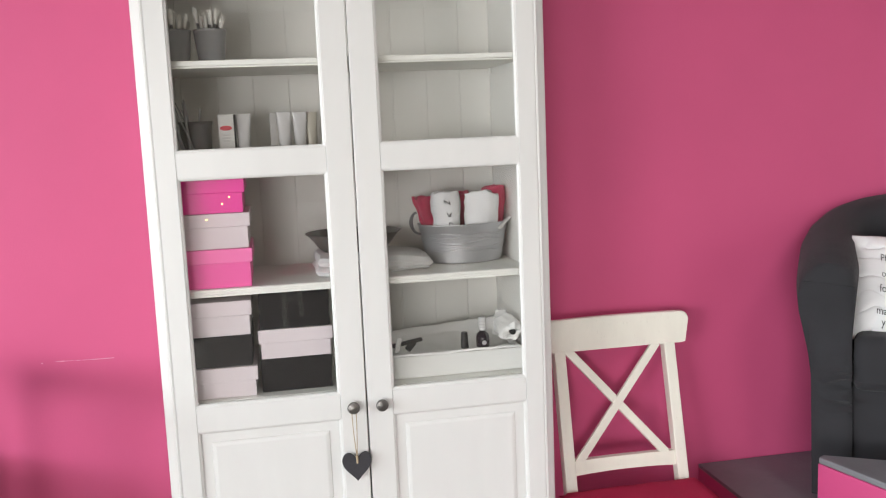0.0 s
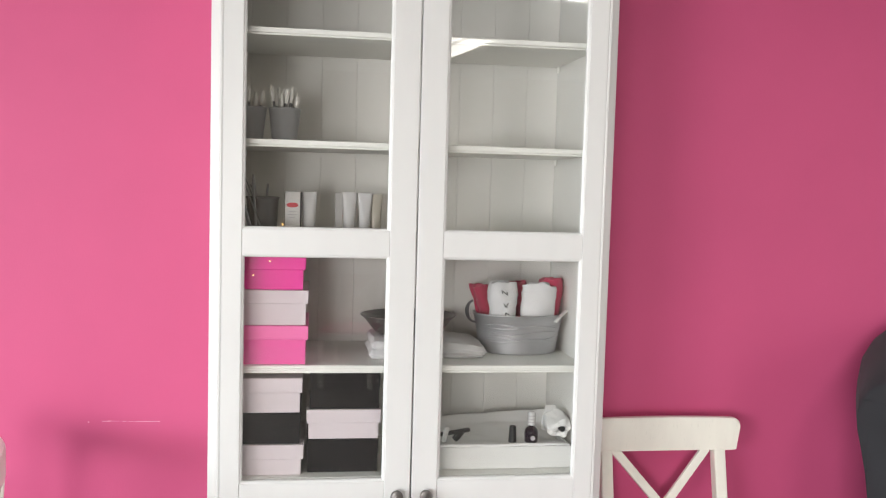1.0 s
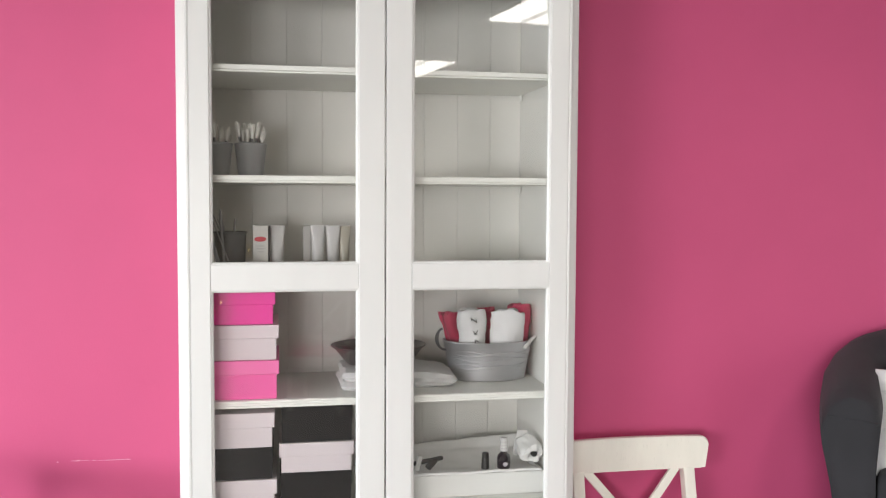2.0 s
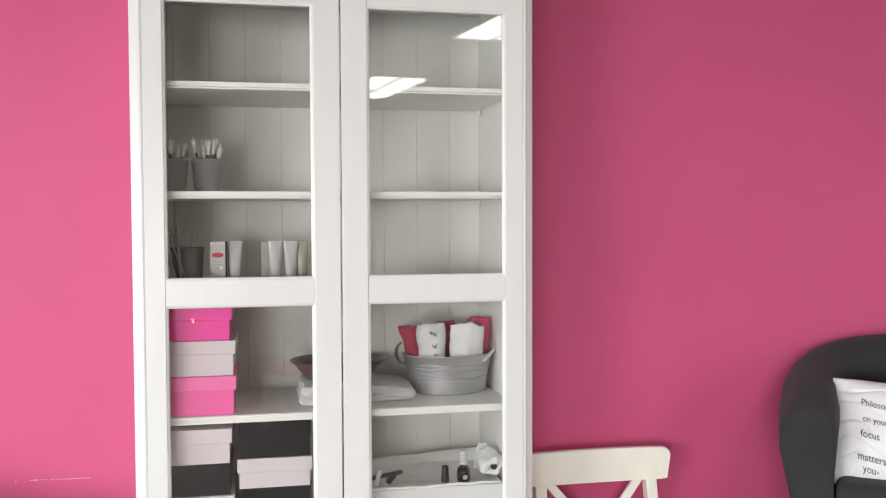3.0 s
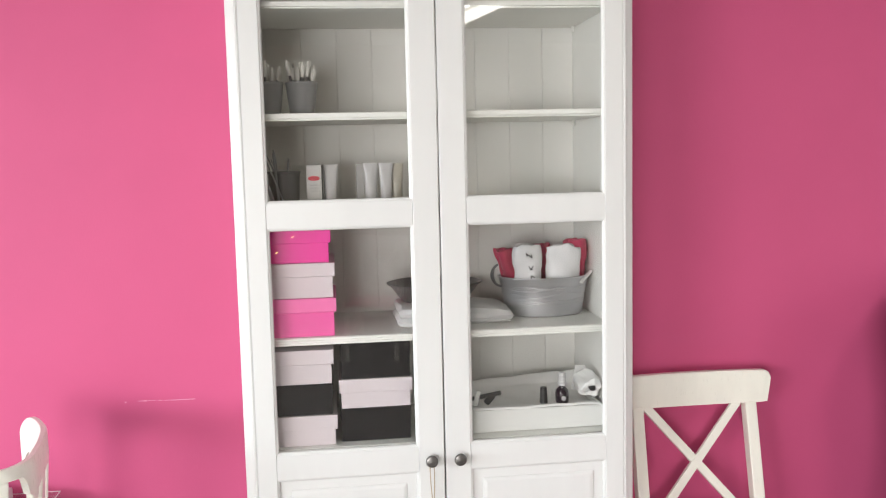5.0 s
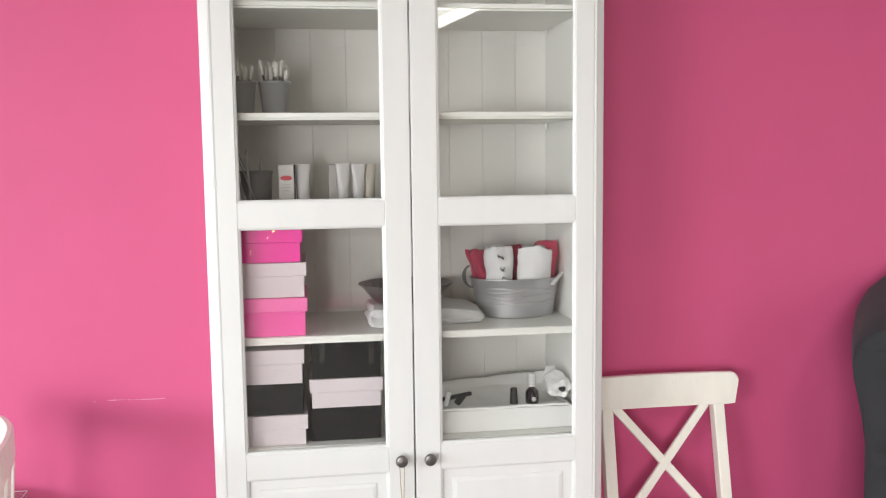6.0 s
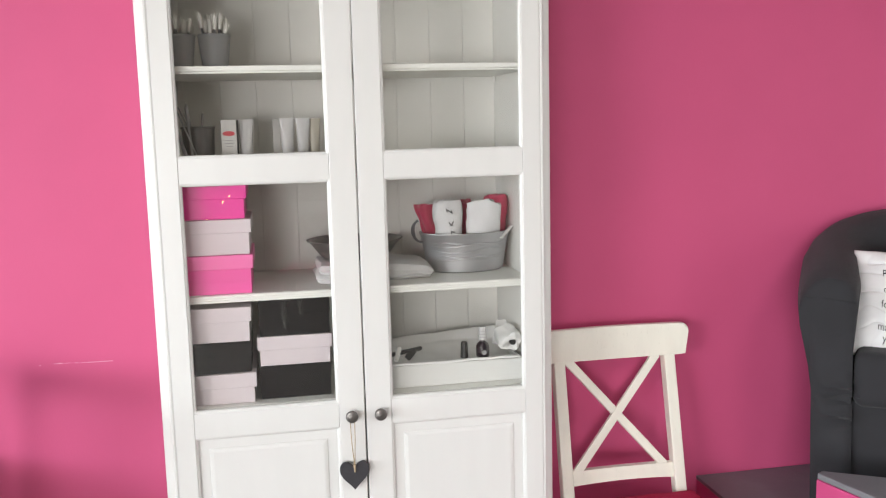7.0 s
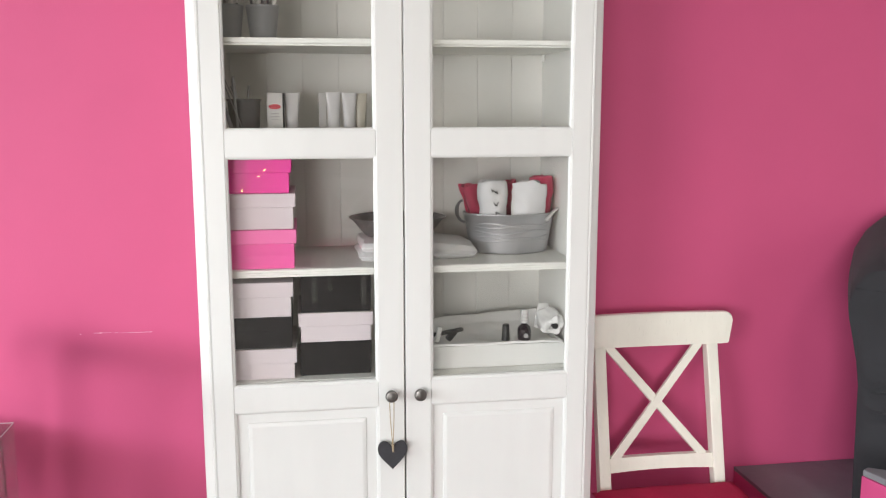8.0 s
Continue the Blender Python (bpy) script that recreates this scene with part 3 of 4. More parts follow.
def folded_towel(lo, hi, layers, m, label):
    e = thing("folded_towel", ((lo[0] + hi[0]) / 2, (lo[1] + hi[1]) / 2, lo[2]), label, "towel")
    th = (hi[2] - lo[2]) / layers
    for k in range(layers):
        bm = cushion(hi[0] - lo[0] - 0.006 * (k % 2), hi[1] - lo[1] - 0.004 * k, th * 1.12, 20, 0.30 if layers == 1 else 0.22, 5 if layers == 1 else 8)
        wobble(bm, 0.006, 22, k * 3.1)
        bmesh.ops.translate(bm, verts=bm.verts, vec=((lo[0] + hi[0]) / 2, (lo[1] + hi[1]) / 2, lo[2] + k * th))
        part("fold", bm, m, e)
    return e


def plump_towel():
    """A towel folded once, thick along its fold and thin towards its rounded free edge."""
    e = thing("folded_towel", (0.115, -0.19, 1.1205), "folded pale grey towel lying on the shelf", "towel")
    for k, (h, inset) in enumerate(((0.018, 0.006), (0.037, 0.0))):
        bm = cushion(0.162, 0.19, h, 26, 0.24, 6)
        for v in bm.verts:
            u = v.co.x / 0.162 + 0.5
            v.co.x -= inset * u
            v.co.z = v.co.z * (1.0 - 0.30 * max(0.0, u - 0.45) ** 1.2 * 2) + (0.0 if k == 0 else 0.0075)
            v.co += noise.noise_vector(v.co * 24 + Vector((k * 4.0, 1, 2))) * 0.004 + noise.noise_vector(v.co * 90) * 0.0012
            v.co.z = max(v.co.z, 0.0)
        bmesh.ops.translate(bm, verts=bm.verts, vec=(0.116, -0.185, 1.1205))
        part("fold", bm, TOWEL_GREY, e)
    return e


plump_towel()
folded_towel((-0.098, -0.30, 1.1205), (0.034, -0.10, 1.166), 2, TOWEL_WHITE, "folded white towel lying under a bowl")


def bowl(cx, cy, z):
    e = thing("foot_bowl", (cx, cy, z), "dark grey shallow bowl resting on folded towels", "bowl")
    part("bowl", turned([(0.072, 0), (0.082, 0.002), (0.092, 0.012), (0.106, 0.030), (0.117, 0.0435), (0.1235, 0.0465), (0.125, 0.0495), (0.121, 0.0505), (0.114, 0.046), (0.102, 0.030), (0.088, 0.013), (0.072, 0.006), (0.01, 0.005)], (cx, cy, z), 52, 1.0, 0.86), BOWL_GREY, e)


bowl(0.009, -0.165, 1.1665)


# ---- brushes, cartons and tubes ----
def hair(bm, a, b, r):
    """A thin three-sided spike from a to b."""
    foot = [bm.verts.new((a[0] + r * math.cos(k * 2.094), a[1] + r * math.sin(k * 2.094), a[2])) for k in range(3)]
    tip = bm.verts.new(b)
    for k in range(3):
        bm.faces.new((foot[k], foot[(k + 1) % 3], tip))


def brush_pot(cx, cy, z, seed):
    e = thing("brush_pot", (cx, cy, z), "small grey tapered pot holding white-tipped brushes", "pot", "brush pots")
    part("pot", turned([(0.028, 0), (0.030, 0.001), (0.0385, 0.074), (0.0395, 0.075), (0.0395, 0.080), (0.0375, 0.081), (0.036, 0.075), (0.027, 0.01), (0.005, 0.008)], (cx, cy, z), 36), POT_GREY, e)
    rnd = random.Random(seed)
    for k in range(17):
        a, r = k * 2.4 + rnd.uniform(-0.4, 0.4), 0.006 + 0.023 * ((k + 0.5) / 17) ** 0.6
        bx, by = cx + 0.5 * r * math.cos(a), cy + 0.5 * r * math.sin(a)
        tx, ty = cx + 1.45 * r * math.cos(a), cy + 1.45 * r * math.sin(a)
        top = z + rnd.uniform(0.108, 0.141)
        lerp = lambda f: (bx + (tx - bx) * f, by + (ty - by) * f, z + 0.012 + (top - z - 0.012) * f)
        b = part("brush", rod([lerp(0), lerp(0.68)], 0.0028, 6), HANDLE, e)
        tuft = rod([lerp(0.66), lerp(0.74), lerp(0.84), lerp(0.92), lerp(0.97)], [0.0026, 0.0046, 0.0060, 0.0044, 0.0010], 7)
        for q in range(14):
            w = 0.0062 * (0.5 + rnd.random())
            off = (w * math.cos(q * 0.7), w * math.sin(q * 0.7), 0)
            tip = lerp(0.95 + 0.08 * rnd.random())
            low = lerp(0.78)
            hair(tuft, [low[i] + off[i] * 0.55 for i in range(3)], [tip[i] + off[i] for i in range(3)], 0.0011)
        part("bristles", tuft, BRISTLE, b, "pale soft bristles")


brush_pot(-0.313, -0.225, 1.6482, 4)
brush_pot(-0.395, -0.225, 1.6482, 9)


def tool_cup(cx, cy, z):
    e = thing("tool_cup", (cx, cy, z), "dark grey cup holding slim metal nail tools", "cup")
    part("cup", turned([(0.034, 0), (0.035, 0.001), (0.039, 0.083), (0.0415, 0.084), (0.0415, 0.0885), (0.038, 0.0885), (0.035, 0.01), (0.004, 0.008)], (cx, cy, z), 32), BASKET, e)
    for x0, x1, h, y in ((0.01, -0.042, 0.135, -0.02), (-0.005, -0.022, 0.142, -0.026), (0.015, -0.03, 0.118, 0.0), (0.0, 0.012, 0.12, 0.012)):
        part("nail_file", rod([(cx + x0, cy + y * 0.4, z + 0.01), (cx + x1, cy + y, z + h)], 0.0026, 8, flat=0.5), STEEL, e, "slim steel tool")


tool_cup(-0.364, -0.212, 1.4242)
# loose files leaning on the cup
for x0, x1, h, w in ((-0.360, -0.408, 0.128, 0.004), (-0.375, -0.386, 0.134, 0.003), (-0.386, -0.416, 0.10, 0.0045)):
    e = thing("nail_file", (x0, -0.262, 1.4242), "slim grey metal nail file leaning in a cabinet", "nail file", "leaning nail files")
    part("blade", rod([(x0, -0.262, 1.4262), (x1, -0.252, 1.4242 + h)], w, 8, flat=0.35), STEEL, e)


def carton(x0, x1, z, h, y, body, label, logo=None):
    e = thing("carton", ((x0 + x1) / 2, y, z), label, "carton", "cosmetic cartons")
    part("box", block((x0, y - 0.018, z), (x1, y + 0.018, z + h), 0.0008), body, e)
    mid, w = (x0 + x1) / 2, x1 - x0
    if logo:
        # thin black strip put in for the dark gap beside this carton
        part("side_panel", block((x1 + 0.0002, y - 0.0175, z), (x1 + 0.0036, y + 0.0175, z + h - 0.0005), 0.0006), INK, e, "thin dark strip along the right side")
        bm = turned([(0.0145, 0), (0.0145, 0.0006)], n=28, sx=1.0, sy=0.42)
        bmesh.ops.transform(bm, matrix=pose(mid, y - 0.018, z + h - 0.033, 90, 0, 0), verts=bm.verts)
        part("logo_oval", bm, logo, e, "plain red oval mark")
    for k, (f, ww) in enumerate(((0.52, 0.5), (0.45, 0.6), (0.38, 0.4))):
        part("print_bar", block((mid - w * ww / 2, y - 0.0186, z + h * f - 0.001), (mid + w * ww / 2, y - 0.0178, z + h * f + 0.001)), GREY_INK, e, "grey unreadable print")
    return e


carton(-0.309, -0.2725, 1.4242, 0.103, -0.225, CARTON, "white cosmetic carton with a red oval mark", RED_INK)
# grey slab that paints the shade left of the next tube
carton(-0.186, -0.168, 1.4242, 0.102, -0.205, TUBE_SHADE, "grey slab put in for the shade beside a cosmetic tube")


def squeeze_tube(cx, cy, z, h, w, m, label):
    """A tube on its cap, waisted, with a flat crimped end."""
    e = thing("cosmetic_tube", (cx, cy, z), label, "tube", "cosmetic tubes")
    part("cap", turned([(w * 0.36, 0), (w * 0.38, 0.001), (w * 0.38, 0.016), (w * 0.34, 0.017)], (cx, cy, z), 24), m, e)
    bm = bmesh.new()
    rings = []
    for k in range(11):
        f = k / 10
        sx = w * (0.40 + 0.10 * f * f)
        sy = w * 0.40 * (1 - f) + 0.0015
        rings.append([bm.verts.new((cx + sx * math.cos(a), cy + sy * math.sin(a), z + 0.0165 + (h - 0.0165) * f)) for a in [2 * math.pi * i / 24 for i in range(24)]])
    for a, b in zip(rings, rings[1:]):
        for i in range(24):
            bm.faces.new((a[i], a[(i + 1) % 24], b[(i + 1) % 24], b[i]))
    bm.faces.new(rings[0][::-1])
    bm.faces.new(rings[-1])
    part("body", bm, m, e)
    part("print_bar", block((cx - 0.005, cy - w * 0.32, z + h * 0.34), (cx + 0.005, cy - w * 0.2, z + h * 0.36)), GREY_INK, e, "grey unreadable print")
    return e


squeeze_tube(-0.2505, -0.222, 1.4242, 0.103, 0.039, TUBE_WHITE, "white plastic cosmetic tube beside a carton")
squeeze_tube(-0.151, -0.228, 1.4242, 0.104, 0.037, TUBE_WHITE, "white plastic cosmetic tube standing on its cap")
squeeze_tube(-0.113, -0.230, 1.4242, 0.103, 0.036, TUBE_WHITE, "glossy white cosmetic tube standing on its cap")
squeeze_tube(-0.0855, -0.222, 1.4242, 0.102, 0.034, TUBE_CREAM, "cream plastic cosmetic tube standing on its cap")


# ---- tray with nail things ----
def tray():
    e = thing("white_tray", (0.24, -0.2, BASE_Z), "white rectangular tray lined with crumpled tissue", "tray")
    x0, x1, y0, y1, z = 0.045, 0.412, -0.325, -0.06, BASE_Z + 0.0003
    part("front", block((x0, y0, z), (x1, y0 + 0.008, z + 0.056), 0.002), WHITE, e)
    part("back", block((x0, y1 - 0.008, z), (x1, y1, z + 0.056), 0.002), WHITE, e)
    for a in (x0, x1 - 0.008):
        part("side", block((a, y0 + 0.0085, z), (a + 0.008, y1 - 0.0085, z + 0.056), 0.002), WHITE, e)
    part("base", block((x0 + 0.0085, y0 + 0.0085, z), (x1 - 0.0085, y1 - 0.0085, z + 0.006)), WHITE, e)
    # crumpled liner: laps over the front, climbs up behind
    bm = bmesh.new()
    nx, ny = 46, 30
    g = []
    for j in range(ny + 1):
        v = j / ny
        row = []
        for i in range(nx + 1):
            u = i / nx
            x = x0 + 0.004 + (x1 - x0 - 0.008) * u
            if v < 0.12:
                y, zz = y0 - 0.0015 + v * 0.08, z + 0.0575 + 0.004 * math.sin(v / 0.12 * 3.1)
            elif v < 0.65:
                f = (v - 0.12) / 0.53
                y, zz = y0 + 0.008 + f * 0.215, z + 0.0575 - 0.012 * math.sin(f * math.pi)
            else:
                f = (v - 0.65) / 0.35
                y, zz = y0 + 0.223 + 0.03 * f, z + 0.057 + f * (0.006 + 0.026 * u)
            nvec = noise.noise_vector(Vector((x * 18, y * 18, zz * 18)))
            amp = 0.007 if v > 0.1 else 0.004
            row.append(bm.verts.new((x + nvec.x * 0.002, y + nvec.y * amp * (0.3 if v < 0.12 else 1), zz + nvec.z * amp + abs(nvec.x) * 0.002)))
        g.append(row)
    for j in range(ny):
        for i in range(nx):
            bm.faces.new((g[j][i], g[j][i + 1], g[j + 1][i + 1], g[j + 1][i]))
    ob = part("tissue_liner", bm, PAPER, e, "crumpled white tissue")
    mod = ob.modifiers.new("thickness", "SOLIDIFY")
    mod.thickness = 0.0012
    return e


tray()


def polish(cx, cy, z, cap, label):
    e = thing("nail_polish", (cx, cy, z), label, "bottle", "nail polish bottles")
    if cap:
        part("bottle", turned([(0.015, 0), (0.0172, 0.003), (0.0175, 0.026), (0.015, 0.034), (0.008, 0.040), (0.0075, 0.044)], (cx, cy, z), 28), BOTTLE, e)
        part("cap", turned([(0.0095, 0.044), (0.0105, 0.046), (0.009, 0.076), (0.0075, 0.078)], (cx, cy, z), 24), TUBE_WHITE, e, "pale striped cap")
        for k in range(3):
            part("cap_stripe", turned([(0.0106 - k * 0.0003, 0.050 + k * 0.008), (0.0106 - k * 0.0003, 0.0525 + k * 0.008)], (cx, cy, z), 24), GREY_INK, e)
        bm = turned([(0.006, 0), (0.006, 0.0006)], n=20)
        bmesh.ops.transform(bm, matrix=pose(cx, cy - 0.0177, z + 0.014, 90, 0, 0), verts=bm.verts)
        part("label_dot", bm, GREY_INK, e)
    else:
        part("cap", turned([(0.009, 0), (0.0105, 0.001), (0.0085, 0.040), (0.007, 0.042)], (cx, cy, z), 24), BLACK_PLASTIC, e)
    return e


polish(0.314, -0.297, 0.9125, True, "dark plum nail polish bottle with a pale cap")
polish(0.266, -0.297, 0.9125, False, "small black capped nail polish bottle in a tray")


def clip():
    e = thing("hair_clip", (0.12, -0.29, 0.91), "black plastic clip with a pale band in a tray", "clip")
    part("jaw", beam((0.078, -0.29, 0.931), (0.158, -0.29, 0.944), 0.012, 0.010, 0.003, (0, 1, 0)), BLACK_PLASTIC, e)
    part("grip", beam((0.118, -0.29, 0.918), (0.138, -0.29, 0.940), 0.012, 0.016, 0.003, (0, 1, 0)), BLACK_PLASTIC, e)
    part("band", beam((0.090, -0.292, 0.914), (0.100, -0.292, 0.953), 0.014, 0.013, 0.004, (0, 1, 0)), CARTON, e, "pale band")


clip()


def cotton_roll():
    """A crumpled white roll with a dark hollow, lying at the tray's end."""
    e = thing("paper_roll", (0.383, -0.27, 0.92), "crumpled white paper roll with a dark hollow", "paper roll")
    bm = turned([(0.013, 0.006), (0.014, 0.002), (0.018, 0.0), (0.026, 0.0), (0.033, 0.002), (0.0365, 0.008), (0.037, 0.02), (0.037, 0.035), (0.0365, 0.05), (0.036, 0.068), (0.031, 0.076), (0.013, 0.078), (0.012, 0.03), (0.012, 0.012)], n=56)
    bmesh.ops.scale(bm, vec=(0.80, 0.80, 0.85), verts=bm.verts)
    wobble(bm, 0.011, 30, 2.0)
    wobble(bm, 0.0045, 95, 4.0)
    bmesh.ops.transform(bm, matrix=pose(0.397, -0.287, 0.942, -80, 0, 12), verts=bm.verts)
    part("roll", bm, PAPER, e)
    # black rod inside the roll paints the darkness of its hollow
    bm = turned([(0.008, 0), (0.008, 0.05)], n=16)
    bmesh.ops.transform(bm, matrix=pose(0.397, -0.2905, 0.942, -80, 0, 12), verts=bm.verts)
    part("core", bm, BLACK_PLASTIC, e, "black rod put in for the dark hollow")
    bm = block((-0.018, -0.001, 0), (0.018, 0.001, 0.066), 0.0005)
    bmesh.ops.subdivide_edges(bm, edges=bm.edges[:], cuts=3, use_grid_fill=True)
    wobble(bm, 0.006, 30, 5.0)
    bmesh.ops.transform(bm, matrix=pose(0.372, -0.235, 0.925, -8, 16, 20), verts=bm.verts)
    part("torn_end", bm, PAPER, e)


cotton_roll()


# ---- cross-back chair ----
def cross_chair(label):
    """Built at the origin: the wall behind it at y = 0, the seat towards -y."""
    c = thing("dining_chair", (0, 0, 0), label, "chair", "cross-back chairs")
    zt, zs = 0.915, 0.432
    # bowed top rail
    bm = bmesh.new()
    rows = []
    n = 32
    for k in range(n + 1):
        u = math.sin(math.pi / 2 * (2 * k / n - 1))
        x = 0.2215 * u
        y = -0.072 - 0.018 * u * u
        crn = max(0.0, (abs(u) - 0.91) / 0.09)
        top = zt - 0.018 * (1 - math.sqrt(max(0.0, 1 - crn * crn)))
        bot = 0.823 - 0.004 * (1 - u * u) + 0.002 * crn
        xb = x - 0.008 * u ** 5
        rows.append([bm.verts.new(p) for p in ((xb, y - 0.014, bot), (x, y - 0.0165, top - 0.006), (x, y - 0.012, top), (x, y + 0.004, top), (x, y + 0.008, top - 0.006), (xb, y + 0.009, bot))])
    for a, b in zip(rows, rows[1:]):
        for k in range(6):
            bm.faces.new((a[k], a[(k + 1) % 6], b[(k + 1) % 6], b[k]))
    bm.faces.new(rows[0][::-1])
    bm.faces.new(rows[-1])
    bmesh.ops.bevel(bm, geom=[e for e in bm.edges if len(e.link_faces) == 2 and e.calc_face_angle() > 0.9], offset=0.003, segments=2, affect="EDGES")
    part("top_rail", bm, CHAIR_WHITE, c)
    # raked back posts, square in section, with the legs below them
    for s in (-1, 1):
        part("back_post", beam((s * 0.167, -0.081, 0.822), (s * 0.169, -0.188, 0.36), 0.034, 0.034, 0.004), CHAIR_WHITE, c)
        part("back_leg", beam((s * 0.169, -0.188, 0.361), (s * 0.176, -0.07, 0.0), 0.034, 0.034, 0.004), CHAIR_WHITE, c)
        part("front_leg", beam((s * 0.190, -0.545, 0.398), (s * 0.188, -0.55, 0.0), 0.038, 0.038, 0.005), CHAIR_WHITE, c)
        part("side_apron", beam((s * 0.178, -0.205, 0.372), (s * 0.190, -0.526, 0.372), 0.052, 0.020, 0.003, (0, 0, 1)), CHAIR_WHITE, c)
        part("side_stretcher", beam((s * 0.174, -0.150, 0.195), (s * 0.188, -0.528, 0.195), 0.030, 0.018, 0.003, (0, 0, 1)), CHAIR_WHITE, c)
    part("cross_bar", beam((-0.142, -0.081, 0.824), (0.129, -0.152, 0.512), 0.0245, 0.014, 0.0025), CHAIR_WHITE, c)
    part("cross_bar", beam((0.131, -0.083, 0.824), (-0.138, -0.154, 0.512), 0.0245, 0.014, 0.0025), CHAIR_WHITE, c)
    bm = bmesh.new()
    rows = []
    for k in range(11):
        u = 2 * k / 10 - 1
        arch = 0.006 * (1 - u * u)
        x, y = 0.1525 * u, -0.156
        rows.append([bm.verts.new(p) for p in ((x, y - 0.012, 0.479 + arch), (x, y - 0.004, 0.519 + 0.4 * arch), (x, y + 0.014, 0.519 + 0.4 * arch), (x, y + 0.006, 0.479 + arch))])
    for a, b in zip(rows, rows[1:]):
        for k in range(4):
            bm.faces.new((a[k], a[(k + 1) % 4], b[(k + 1) % 4], b[k]))
    bm.faces.new(rows[0][::-1])
    bm.faces.new(rows[-1])
    bmesh.ops.bevel(bm, geom=[e for e in bm.edges if len(e.link_faces) == 2 and e.calc_face_angle() > 0.9], offset=0.0025, segments=2, affect="EDGES")
    part("lower_rail", bm, CHAIR_WHITE, c)
    part("front_apron", block((-0.171, -0.557, 0.345), (0.171, -0.537, 0.398), 0.003), CHAIR_WHITE, c)
    part("rear_apron", block((-0.1515, -0.190, 0.345), (0.1515, -0.172, 0.398), 0.003), CHAIR_WHITE, c)
    bm = prism([(-0.150, -0.165), (0.150, -0.165), (0.150, -0.205), (0.198, -0.207), (0.218, -0.573), (-0.218, -0.573), (-0.198, -0.207), (-0.150, -0.205)], 0.3985, 0.418, 0.004)
    part("seat", bm, CHAIR_WHITE, c)
    return c


def seat_pad(m):
    e = thing("seat_cushion", (0, -0.39, 0.418), "raspberry red seat pad lying on a white chair", "cushion")
    bm = cushion(0.420, 0.405, 0.032, 20, 0.13, 10)
    wobble(bm, 0.0018, 16, 1.0)
    bmesh.ops.translate(bm, verts=bm.verts, vec=(0, -0.386, 0.4182))
    part("pad", bm, SEAT_RED, e)
    e.matrix_basis = m @ e.matrix_basis
    return e


RIGHT_CHAIR = pose(0.751, 0.0, 0)
chair = cross_chair("white painted wooden chair with a cross back beside a cabinet")
chair.matrix_basis = RIGHT_CHAIR
seat_pad(RIGHT_CHAIR)
ROOM_CHAIR = pose(0.16, -5.5, 0, 0, 0, 195)
tagged(copy_thing(chair, ROOM_CHAIR), "white painted cross-back wooden chair standing in the room")
seat_pad(ROOM_CHAIR)


